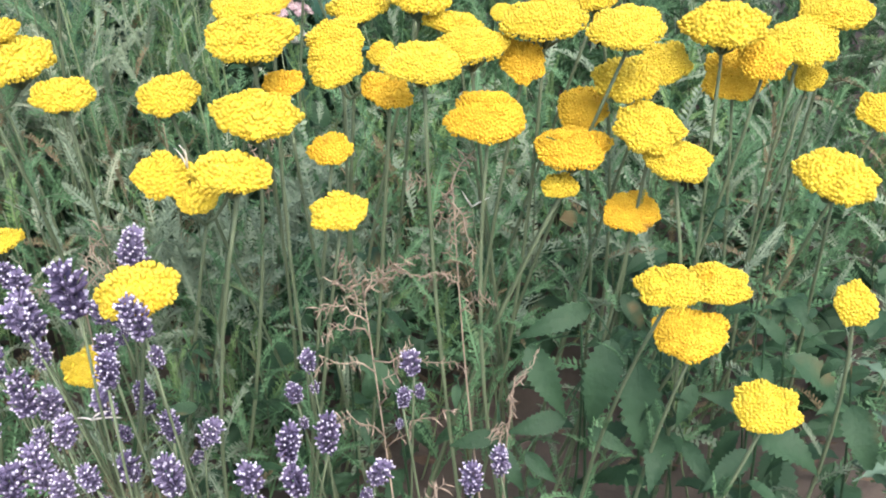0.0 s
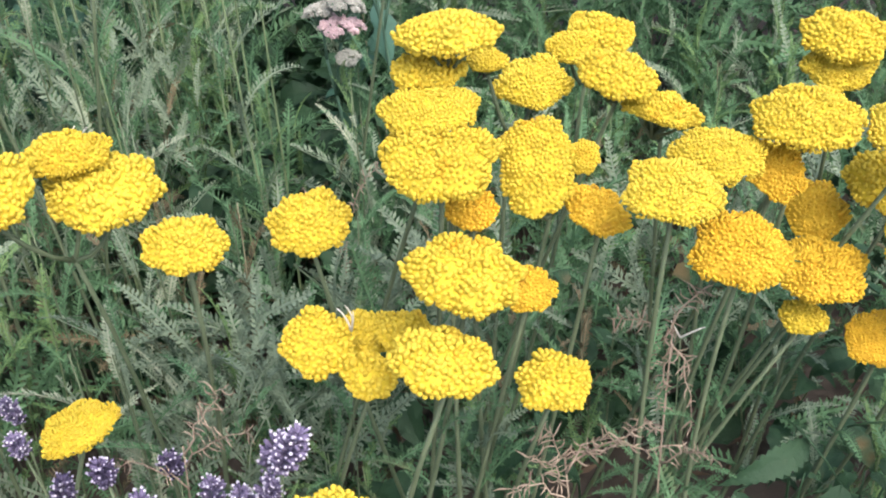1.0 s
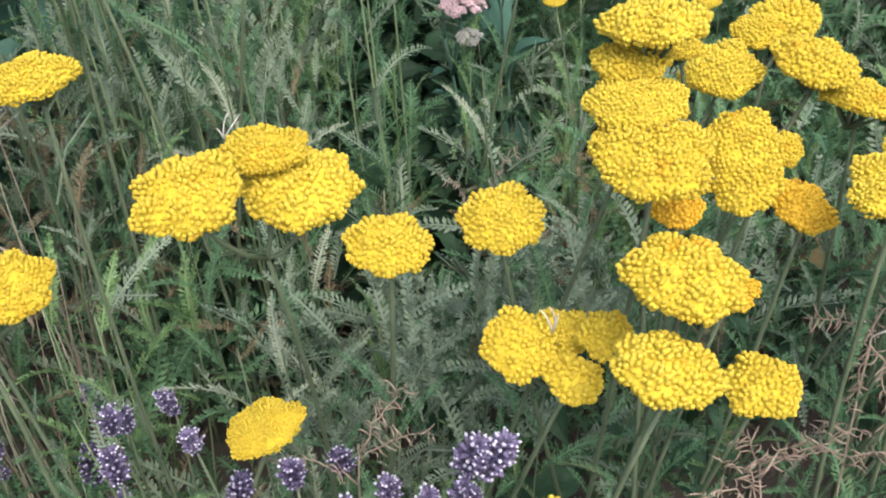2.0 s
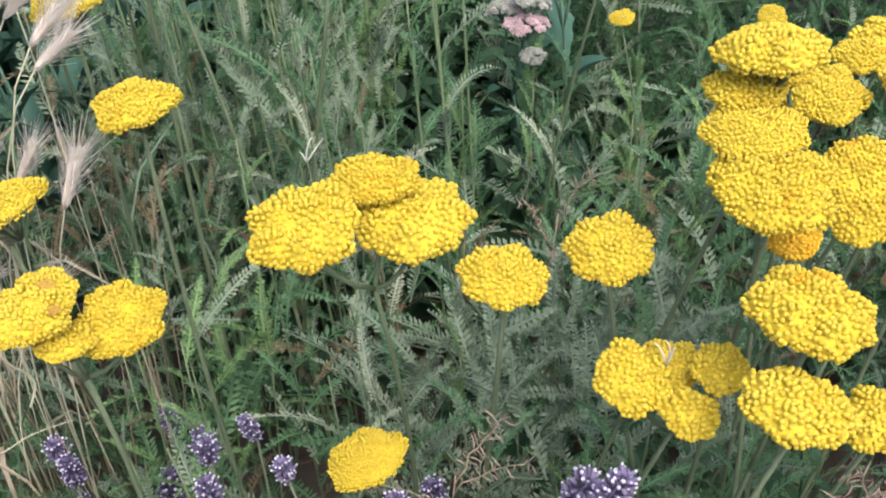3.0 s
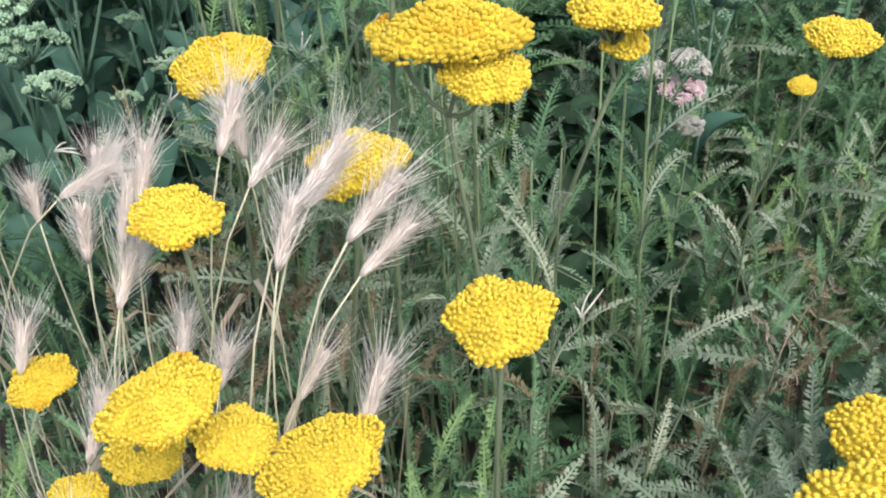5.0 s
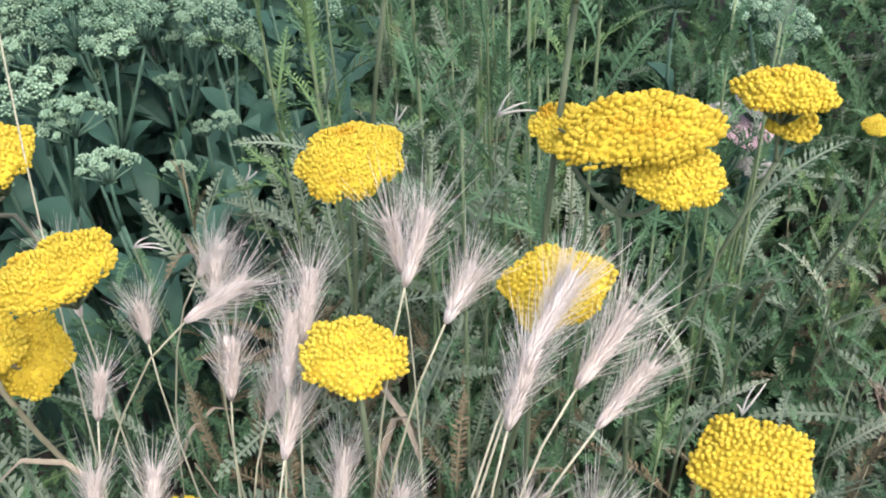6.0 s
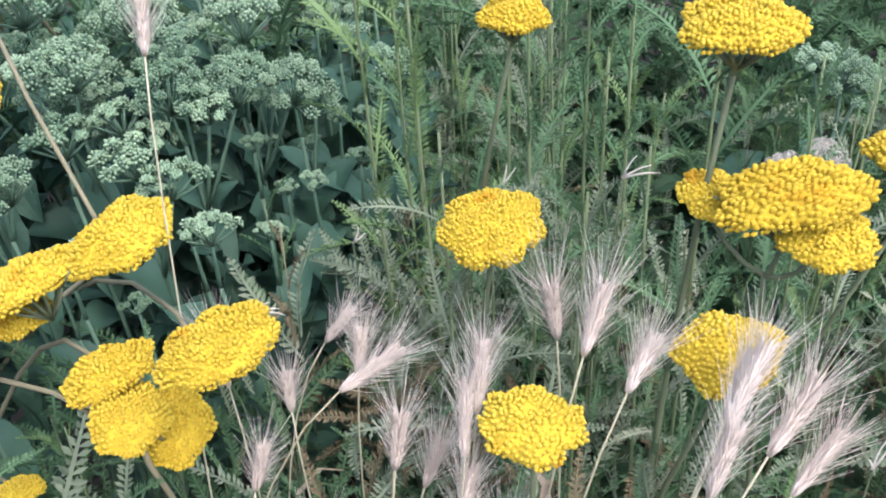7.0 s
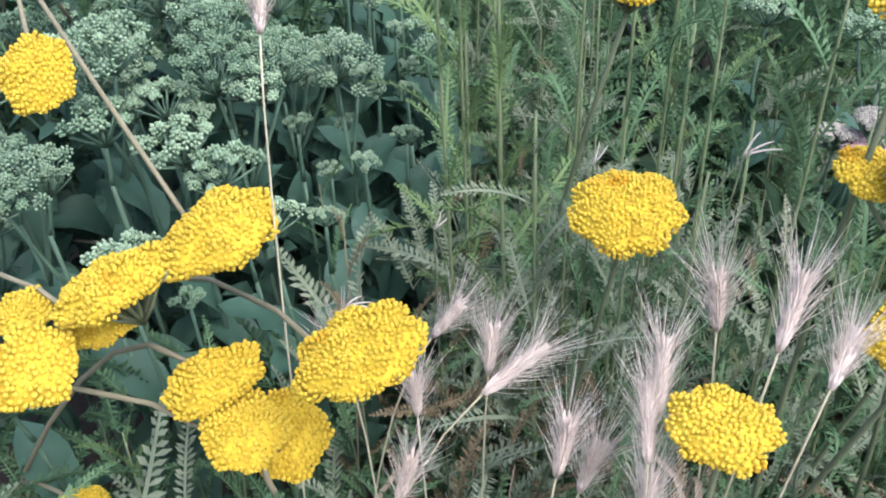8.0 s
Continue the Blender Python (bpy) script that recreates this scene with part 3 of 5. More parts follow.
yarrow([(-1.284, 1.221, 0.792, 0.073, -10, 17, 0.89)], root=(-1.77, 1.57), sag=(0.08, -0.01, 0.25), bark=M_STEM_DRY, leaves=0)
yarrow([(-1.263, 1.179, 0.780, 0.058, 5, -2, 1.08)], root=(-1.97, 1.50), sag=(0.03, 0.03, 0.24), bark=M_STEM_DRY, leaves=0, grain=(0, 2))
yarrow([(-1.237, 1.189, 0.758, 0.058, 30, 0, 1.11)], root=(-1.10, 1.32), sag=(-0.07, -0.08, 0.30), bark=M_STEM_DRY, leaves=0)
yarrow([(-1.401, 1.236, 0.807, 0.058, 29, 0, 1.03)], root=(-1.96, 1.65), sag=(0.04, 0.13, 0.15), bark=M_STEM_DRY, leaves=0)
yarrow([(-1.386, 1.386, 0.944, 0.055, 34, 1, 1.10)], root=(-1.75, 2.20), sag=(-0.01, 0.21, 0.29), bark=M_STEM_DRY, leaves=0)
yarrow([(-1.429, 1.329, 0.780, 0.042, 6, 1, 1.06)], root=(-1.80, 1.70), sag=(0.00, 0.00, 0.20), bark=M_STEM_DRY, leaves=0)
yarrow([(-1.436, 1.318, 0.564, 0.045, -13, -1, 0.95)], root=(-1.70, 1.60), sag=(0.00, 0.00, 0.15), bark=M_STEM_DRY, leaves=0)
yarrow([(-0.851, 1.200, 1.039, 0.078, -6, 0, 0.99)], root=(-0.86, 1.16), thick=0.0025, grain=(2, 4))
yarrow([(-0.962, 1.376, 0.975, 0.055, -4, 0, 1.00)])
yarrow([(-0.388, 1.646, 0.607, 0.035, 9, 0, 0.96)], leaves=3, thick=0.0016, grain=(0, 2))
yarrow([(-0.154, 1.806, 0.533, 0.043, 19, -1, 1.08)], leaves=3, thick=0.0016, grain=(0, 2))
yarrow([(-0.422, 1.475, 0.763, 0.074, -1, 0, 0.99)])

# ---- leafy yarrow shoots ----
grow = random.Random(21)


def canopy(x, y):
    """The height to which the leaves reach."""
    k = min(1, max(0, (-x - 0.35) / 0.5))
    k = k * k * (3 - 2 * k)
    h = 0.45 + 0.23 * k
    if y < 1.15:
        h -= 0.16 * (1.15 - y) / 0.4 * (0.5 + 0.5 * k)
    if y > 1.3:
        h += 0.05 * min(1, (y - 1.3) / 0.8)
    return h


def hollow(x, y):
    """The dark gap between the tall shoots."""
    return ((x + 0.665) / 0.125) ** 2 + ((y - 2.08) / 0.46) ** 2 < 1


def free(x, y):
    """Where yarrow leaves grow: not in the sedum, the lavender, or the nettle patch."""
    if -1.75 < x < -0.99 and 1.40 < y < 2.3 and y > 1.47 + (x + 1.45) * 0.32:
        return False
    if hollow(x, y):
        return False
    if -0.34 < x < 0.36 and 0.6 < y < 0.97:
        return False
    if -0.6 < x < -0.1 and y < 0.80:
        return False
    if -0.22 < x < 0.05 and 0.95 < y < 1.27:
        return False
    return True


def shoot(x, y, h, kinds, lean, thick=0.0018, size=(0.8, 1.3), count=10):
    thing = new("yarrow_shoot")
    thing.location = (x, y, 0)
    tint = {id(FERN): "grey-green", id(FERN_GREY): "silvery green", id(FERN_LIT): "fresh green", id(FERN_DRY): "dried brown", id(FERN_PALE): "pale yellowish", id(TALL): "tall open grey-green", id(TALL_GREY): "tall silvery green", id(TALL_LIT): "tall fresh green"}[id(kinds)]
    tagged(thing, "leafy yarrow shoot with %s ferny leaves" % tint, "plant", "yarrow shoots")
    pts = arc((0, 0, -0.02), (lean[0], lean[1], h), (lean[0] * 0.2, 0, 0), 8)
    g = Geo()
    g.tube(pts, [thick * (1 - 0.55 * k / 8) for k in range(9)], 6)
    part("stem", g.mesh("stem", M_STEM_DRY if kinds is FERN_DRY else M_STALK if kinds in (FERN_LIT, TALL_LIT) or thick > 0.0025 else M_STEM), thing)
    if y > 1.72 and size[0] < 1 and h < 1:
        kinds = FAR_LEAF_GREY if kinds is FERN_GREY else FAR_LEAF_LIT if kinds is FERN_LIT else FAR_LEAF
    leafy(thing, pts, count, 0.36, 1.0, kinds, size, grow.uniform(0, 360))
    return thing


made, tries, spots = 0, 0, []
while made < 280 and tries < 20000:
    tries += 1
    x, y = grow.uniform(-1.75, 0.62), 0.80 + 1.45 * grow.random() ** 0.9
    if not free(x, y) or any((x - a) ** 2 + (y - b) ** 2 < 0.055 ** 2 for a, b in spots):
        continue
    spots.append((x, y))
    r = grow.random() + 0.45 * noise.noise((x * 3.2, y * 3.2, 5))
    if x > -0.36 and y < 1.15 and grow.random() < 0.72 or x > 0.0 and y < 1.5 and grow.random() < 0.6:
        continue
    kinds = FERN_GREY if r < (0.20 if x < -0.4 else 0.10) else FERN_LIT if r > 0.74 else FERN_DRY if 0.50 < r < 0.56 else FERN
    h = canopy(x, y) * grow.uniform(0.72, 1.06)
    shoot(x, y, h, kinds, (grow.uniform(-0.09, 0.09), grow.uniform(-0.08, 0.05)))
    made += 1

# tall shoots behind the bristly grass, and a few between the front heads
for _ in range(20):
    x, y = grow.uniform(-1.02, -0.55), grow.uniform(1.32, 1.75)
    if hollow(x, y) or (x + 0.62) ** 2 + (y - 1.72) ** 2 < 0.13 ** 2:
        continue
    shoot(x, y, grow.uniform(0.66, 0.88), TALL if grow.random() < 0.55 else TALL_GREY, (grow.uniform(-0.06, 0.06), grow.uniform(-0.05, 0.05)), 0.0028, (0.9, 1.25), 11)
for _ in range(16):
    x, y = grow.uniform(-0.98, -0.60), grow.uniform(1.75, 2.2)
    if hollow(x, y):
        continue
    shoot(x, y, grow.uniform(0.70, 0.90), TALL_GREY if grow.random() < 0.4 else TALL, (grow.uniform(-0.06, 0.06), grow.uniform(-0.05, 0.05)), 0.0028, (1.0, 1.4), 9)

# tall bare-footed stalks whose tops stand above the view
for x, y, lean in ((-1.045, 1.53, (-0.04, -0.02)), (-0.985, 1.50, (-0.055, -0.03)), (-0.905, 1.43, (-0.04, -0.02)), (-0.845, 1.52, (-0.03, -0.02)), (-0.795, 1.50, (-0.045, -0.02)),
                   (-0.785, 1.38, (-0.015, -0.02)), (-0.930, 1.58, (-0.01, -0.02)), (-1.020, 1.63, (-0.03, -0.02))):
    shoot(x, y, 1.04, TALL if x > -0.95 else TALL_LIT, lean, 0.0028, (0.95, 1.3), 15)

# pale, half-dried shoots that stand out from the rest
for x, y, h, lean in ((-0.47, 1.49, 0.58, (-0.01, -0.01)), (-0.74, 1.24, 0.80, (0.01, -0.02)), (-0.80, 1.44, 0.74, (0, -0.02)),
                      (-0.82, 1.35, 0.79, (0, -0.02)), (-0.66, 0.94, 0.60, (0, -0.01)), (-0.63, 0.95, 0.60, (0.01, -0.02)),
                      (-0.65, 1.15, 0.73, (0, -0.02))):
    shoot(x, y, h, FERN_PALE, lean, 0.002, (0.9, 1.25), 5)

# ---- low and far foliage that nobody could count ----


def arrays(geos):
    """Vertices and triangles of leaf shapes as arrays."""
    out = []
    for g in geos:
        tris = []
        for face in g.f:
            tris.extend((face[0], face[k], face[k + 1]) for k in range(1, len(face) - 1))
        out.append((np.array(g.v), np.array(tris)))
    return out


FERN_ARRAYS, BROAD_ARRAYS, FLESHY_ARRAYS = arrays(FERN_PLAIN), arrays(BROAD_PLAIN), arrays(FLESHY_GEO)


def carpet(name, label, count, seed, x_range, y_range, z_of, mat, size=(0.8, 1.4), keep=free, shapes=FERN_ARRAYS, lift=(5, 75)):
    """Many leaves joined into one mesh."""
    r = random.Random(seed)
    verts, faces, k = [], [], 0
    for _ in range(count):
        x, y = r.uniform(*x_range), r.uniform(*y_range)
        if keep and not keep(x, y):
            continue
        if shapes is FERN_ARRAYS and r.random() < (0.8 if x > -0.40 and y < 1.15 else 0.6 if x > -0.05 and y < 1.5 else 0.55 if -1.05 < x < -0.5 and y > 1.25 and y < 2.1 else 0):
            continue
        v, f = shapes[r.randrange(len(shapes))]
        m = pose(x, y, z_of(r, x, y), r.uniform(*lift), r.uniform(-35, 35), r.uniform(0, 360))
        a = np.array(m.to_3x3()) * r.uniform(*size)
        verts.append(v @ a.T + np.array(m.translation))
        faces.append(f + k)
        k += len(v)
    me = bpy.data.meshes.new(name)
    me.from_pydata(np.concatenate(verts).tolist(), [], np.concatenate(faces).tolist())
    me.materials.append(mat)
    return tagged(new(name, me), label, "foliage", kind="stuff")


carpet("undergrowth", "dense grey-green ferny undergrowth above the soil", 2900, 31, (-1.9, 0.7), (0.85, 2.4), lambda r, x, y: r.uniform(0.10, 0.62) * canopy(x, y), M_FERN)
carpet("undergrowth", "silvery ferny leaves low among the stems", 950, 32, (-1.9, 0.7), (0.85, 2.4), lambda r, x, y: r.uniform(0.35, 0.85) * canopy(x, y), M_FERN_GREY)
carpet("far_foliage", "grey-green ferny foliage at the back of the bed", 4000, 33, (-2.3, 1.3), (1.95, 3.4), lambda r, x, y: r.uniform(0.2, 0.72), M_FERN, (1.2, 2.0), lambda x, y: not hollow(x, y))
carpet("dead_leaves", "dried brown ferny leaves low in the bed", 480, 34, (-1.6, 0.6), (0.70, 1.9), lambda r, x, y: r.uniform(0.03, 0.75) * canopy(x, y), M_FERN_DRY, (0.6, 1.0))
carpet("undergrowth", "silvery ferny tips low under the broad heads", 190, 41, (-0.64, -0.28), (0.98, 1.22), lambda r, x, y: r.uniform(0.34, 0.49), M_FERN_GREY, (0.7, 1.1), None, lift=(30, 85))
carpet("undergrowth", "greyish ferny leaves behind the bristly grass", 230, 42, (-1.12, -0.72), (1.28, 1.64), lambda r, x, y: r.uniform(0.38, 0.60), M_FERN_GREY, (0.7, 1.1), None, lift=(20, 80))
carpet("undergrowth", "grey-green ferny leaves in front of the stonecrop", 110, 44, (-1.70, -1.16), (1.34, 1.56), lambda r, x, y: r.uniform(0.28, 0.54), M_FERN, (0.7, 1.2), None)
carpet("undergrowth", "grey-green ferny tips between the flower stems", 90, 45, (-0.36, 0.36), (1.02, 1.48), lambda r, x, y: r.uniform(0.38, 0.56), M_FERN, (0.7, 1.1), None, lift=(30, 85))
carpet("undergrowth", "grey-green ferny leaves at the foot of the straw", 60, 46, (-1.16, -0.78), (0.80, 1.00), lambda r, x, y: r.uniform(0.20, 0.43), M_FERN, (0.7, 1.1), None)
carpet("dead_leaves", "dried brown ferny leaves behind the bristly grass", 150, 43, (-1.15, -0.72), (1.20, 1.68), lambda r, x, y: r.uniform(0.30, 0.56), M_FERN_DRY, (0.6, 1.0), None)

# Dark leaves grow here; this many are added to deepen the shade.
carpet("broad_undergrowth", "dark green serrated leaves that deepen the shade of the bed", 360, 35, (-0.55, 0.55), (0.86, 1.45), lambda r, x, y: r.uniform(0.12, 0.36), M_BROAD, (0.6, 1.0), lambda x, y: x < -0.32 or (y > 1.06 and not (-0.25 < x < 0.06 and y < 1.30)), BROAD_ARRAYS, (-35, 30))
# Dark leaf layer put in for the green shadow behind the tall shoots.
carpet("broad_undergrowth", "dark green leaves standing in for the shade behind the tall shoots", 210, 36, (-1.10, -0.40), (1.45, 2.35), lambda r, x, y: r.uniform(0.10, 0.36), M_BROAD, (0.7, 1.2), None, BROAD_ARRAYS, (-20, 60))

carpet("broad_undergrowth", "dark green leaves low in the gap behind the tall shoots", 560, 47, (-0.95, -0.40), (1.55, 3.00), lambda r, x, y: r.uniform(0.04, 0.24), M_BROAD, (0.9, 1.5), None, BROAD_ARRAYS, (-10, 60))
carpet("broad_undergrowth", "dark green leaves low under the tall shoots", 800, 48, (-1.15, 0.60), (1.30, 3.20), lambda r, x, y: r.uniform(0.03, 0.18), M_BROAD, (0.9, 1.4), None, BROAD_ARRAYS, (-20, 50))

carpet("fleshy_undergrowth", "blue-green fleshy leaves crowded below the stonecrop heads", 520, 37, (-1.90, -1.02), (1.45, 2.40), lambda r, x, y: r.uniform(0.2, 0.56) + 0.08 * (y - 1.5), M_SEDUM, (0.9, 1.3), lambda x, y: y > 1.62 + (x + 1.45) * 0.30, FLESHY_ARRAYS, (15, 70))

litter = Geo()
for _ in range(900):
    x, y = grow.uniform(-1.7, 0.7), grow.uniform(0.45, 1.8)
    a = grow.uniform(0, 6.28)
    l = grow.uniform(0.008, 0.035)
    z = 0.022 + grow.uniform(0, 0.012)
    d, s = Vector((math.cos(a), math.sin(a), grow.uniform(-0.2, 0.2))) * l, Vector((-math.sin(a), math.cos(a), 0.3)) * l * grow.uniform(0.08, 0.3)
    c = Vector((x, y, z))
    litter.add([tuple(c - d), tuple(c + s), tuple(c + d), tuple(c - s), tuple(c + Vector((0, 0, 0.004)))], [(0, 1, 4), (1, 2, 4), (2, 3, 4), (3, 0, 4)])
tagged(new("leaf_litter", litter.mesh("leaf_litter", M_LITTER, smooth=False)), "brown leaf litter scattered on the soil", "litter", kind="stuff")

# ---- lavender ----


def lavender_spike(seed, length, width, whorls):
    """Whorls of ribbed calyces with a few pale petals, up a spike along z."""
    r = random.Random(seed)
    g = Geo()
    g.tube([(0, 0, 0), (0, 0, length * 0.95)], [0.0016, 0.0008], 5)
    for k in range(whorls):
        s = k / (whorls - 1)
        z = length * (0.04 + 0.9 * s)
        rad = width / 2 * (0.55 + 0.6 * math.sin(math.pi * (0.15 + 0.75 * s)))
        around = 12
        for j in range(around):
            a = 2 * math.pi * (j + 0.5 * (k % 2)) / around + r.uniform(-0.2, 0.2)
            out = Vector((math.cos(a), math.sin(a), r.uniform(0.25, 1.0))).normalized()
            foot = Vector((math.cos(a), math.sin(a), 0)) * rad * 0.2 + Vector((0, 0, z))
            l = rad * r.uniform(0.42, 0.78)
            g.tube([foot, foot + out * l * 0.55, foot + out * l * 0.9, foot + out * l], [0.0008, 0.0017, 0.0017, 0.0007], 5, 0)
            if r.random() < 0.88:
                g.bead(foot + out * l * 1.02 + Vector((0, 0, 0.0006)), out, r.uniform(0.0009, 0.0019), 1)
            if r.random() < 0.4:
                b = a + 0.35
                g.bead(Vector((math.cos(b), math.sin(b), 0)) * rad * r.uniform(0.45, 0.75) + Vector((0, 0, z + r.uniform(-0.002, 0.004))), (math.cos(b), math.sin(b), 0.6), r.uniform(0.0013, 0.0021), 0)
    return g


LAV = [lavender_spike(60 + k, (0.036, 0.030, 0.042)[k], (0.031, 0.028, 0.029)[k], (5, 4, 6)[k]).mesh("flower_spike", M_LAV, M_LAV_TIP) for k in range(3)]
lav = random.Random(8)


def lavender(x, y, z, size=1.0, lean=(0.0, 0.0)):
    """A lavender stem whose flower spike stands round a place."""
    thing = new("lavender")
    foot = Vector((x + lav.uniform(-0.06, 0.06) - lean[0] * 0.2, max(0.52, y + lav.uniform(-0.02, 0.08)), 0))
    thing.location = foot
    tagged(thing, "purple lavender flower spike on a thin green stem", "flower", "lavender")
    way = Vector((lav.uniform(-0.25, 0.25) + lean[0], lav.uniform(-0.25, 0.15) + lean[1], 1)).normalized()
    top = Vector((x, y, z)) - foot - way * 0.02 * size
    g = Geo()
    pts = arc((0, 0, -0.02), top, (lav.uniform(-0.02, 0.02), 0, 0), 7)
    g.tube(pts, [0.0014] * 8, 5)
    part("stem", g.mesh("stem", M_LAV_STEM), thing)
    part("flower_spike", lav.choice(LAV), thing, m=aim(top, way, lav.uniform(0, 360), size))
    if lav.random() < 0.4:
        part("flower_spike", LAV[1], thing, m=aim(top - way * 0.035, way, lav.uniform(0, 360), size * 0.6))
    for k in range(4):
        at = pts[1 + k]
        a = lav.uniform(0, 6.28)
        n = Geo()
        d = Vector((math.cos(a), math.sin(a), 1.1)).normalized() * lav.uniform(0.03, 0.05)
        n.tube(arc((0, 0, 0), d, (0, 0, 0.004), 3), [0.0012, 0.0017, 0.0014, 0.0004], 4)
        part("leaf", n.mesh("narrow_leaf", M_LAV_STEM), thing, m=Matrix.Translation(at))
    return thing


lavender(-0.410, 0.626, 0.706, 1.25)
lavender(-0.498, 0.687, 0.630, 1.2)
lavender(-0.475, 0.640, 0.668, 1.0)
lavender(-0.424, 0.764, 0.660, 0.95, (0.5, 0))
lavender(-0.278, 0.797, 0.508, 0.75)
lavender(-0.167, 0.787, 0.519, 0.85)
lavender(-0.175, 0.775, 0.480, 0.6)
lavender(-0.384, 0.606, 0.640, 0.8)
lavender(-0.372, 0.735, 0.456, 0.9, (0.4, 0))
lavender(-0.371, 0.648, 0.662, 1.0)
lavender(-0.400, 0.640, 0.640, 0.8)
lavender(-0.514, 0.613, 0.500, 1.2)
lavender(-0.494, 0.629, 0.500, 1.1)
lavender(-0.477, 0.628, 0.475, 0.9)
lavender(-0.452, 0.635, 0.485, 0.8)
lavender(-0.425, 0.659, 0.480, 1.0)
lavender(-0.385, 0.660, 0.468, 1.15)
lavender(-0.472, 0.652, 0.530, 1.0)
lavender(-0.488, 0.667, 0.550, 1.0)
lavender(-0.433, 0.663, 0.556, 0.9)
lavender(-0.415, 0.704, 0.525, 0.8)
lavender(-0.393, 0.698, 0.498, 0.8)
lavender(-0.317, 0.686, 0.448, 1.1)
lavender(-0.285, 0.721, 0.458, 1.05, (0.25, 0))
lavender(-0.275, 0.695, 0.438, 1.1)
lavender(-0.245, 0.727, 0.468, 0.95, (0.3, 0))
lavender(-0.191, 0.713, 0.438, 0.95, (0.25, 0))
lavender(-0.103, 0.729, 0.418, 0.9, (0.15, 0))
lavender(-0.076, 0.752, 0.420, 0.8)
lavender(-0.288, 0.768, 0.488, 0.7)
lavender(-0.522, 0.725, 0.645, 0.9)
lavender(-0.502, 0.651, 0.568, 1.0)
lavender(-0.530, 0.660, 0.600, 1.0)
lavender(-0.545, 0.640, 0.530, 1.1)
lavender(-0.873, 1.020, 0.440, 0.9)
lavender(-0.804, 0.952, 0.482, 0.9)
lavender(-0.763, 0.972, 0.484, 0.8)
lavender(-0.860, 0.960, 0.400, 1.1)
lavender(-0.800, 0.900, 0.420, 1.0)
lavender(-0.578, 0.786, 0.612, 0.85)
lavender(-0.442, 0.798, 0.625, 1.1, (0.8, 0.1))
lavender(-0.450, 0.780, 0.600, 0.9)
lavender(-0.568, 0.877, 0.520, 0.9)
lavender(-0.520, 0.840, 0.530, 0.9)
lavender(-0.738, 0.834, 0.610, 0.8)
lavender(-0.740, 0.820, 0.570, 0.9)
lavender(-0.640, 0.820, 0.540, 0.9)
lavender(-0.690, 0.860, 0.560, 0.8)
lavender(-0.960, 0.950, 0.470, 1.0)
lavender(-0.930, 0.920, 0.470, 0.9)
lavender(-0.480, 0.800, 0.560, 0.9)

# ---- nettle-like plants with serrated leaves ----
net = random.Random(14)


def nettle(x, y, h, pairs, size=1.0, front=False, label="dark green plant with broad serrated leaves"):
    thing = new("nettle_plant")
    thing.location = (x, y, 0)
    tagged(thing, label, "plant", "serrated leaf plants")
    pts = arc((0, 0, -0.02), (net.uniform(-0.04, 0.04), net.uniform(-0.05, 0.02), h), (0.01, 0, 0), 8)
    g = Geo()
    g.tube(pts, [0.0028 - 0.0020 * k / 8 for k in range(9)], 6)
    part("stem", g.mesh("stem", M_BROAD), thing)
    for k in range(pairs + 1):
        s = min(0.998, 0.35 + 0.62 * (k + 0.5) / pairs)
        f = s * 8
        at = pts[int(f)].lerp(pts[min(8, int(f) + 1)], f - int(f))
        for side in (0, 180):
            turn = 90 * (k % 2) + side + net.uniform(-30, 30)
            if front:
                turn = 180 + (38 if side else -38) * (0.4 + k % 2) + net.uniform(-15, 15)
            m = Matrix.Translation(at) @ pose(0, 0, 0, net.uniform(-62, -12), net.uniform(-20, 20), turn) @ Matrix.Translation((0, 0.008, 0)) @ Matrix.Scale(size * net.uniform(0.8, 1.15) * (1.25 - 0.4 * s if k < pairs else 0.5), 4)
            part("leaf", net.choice(BROAD), thing, m=m)
    return thing


for nx, ny, nh, pairs, ns in ((0.125, 0.90, 0.40, 3, 0.9), (0.18, 0.88, 0.33, 3, 1.0), (-0.036, 0.85, 0.32, 2, 1.0), (-0.14, 0.90, 0.40, 2, 0.7),
                            (-0.39, 0.82, 0.50, 3, 0.7), (0.20, 0.98, 0.46, 3, 0.8), (0.08, 0.98, 0.46, 3, 0.8), (-0.02, 0.98, 0.46, 3, 0.7), (-0.30, 0.90, 0.50, 4, 0.7),
                            (-0.22, 0.95, 0.52, 4, 0.7), (0.24, 0.82, 0.28, 3, 1.0), (0.10, 0.78, 0.24, 3, 1.0), (0.33, 0.95, 0.44, 3, 0.9)):
    nettle(nx, ny, nh, pairs, ns)
for nx, ny, nh, pairs, ns in ((0.195, 0.92, 0.43, 2, 1.1), (0.255, 1.01, 0.46, 2, 1.0)):
    nettle(nx, ny, nh, pairs, ns, True, "dark green plant with hanging pointed serrated leaves")



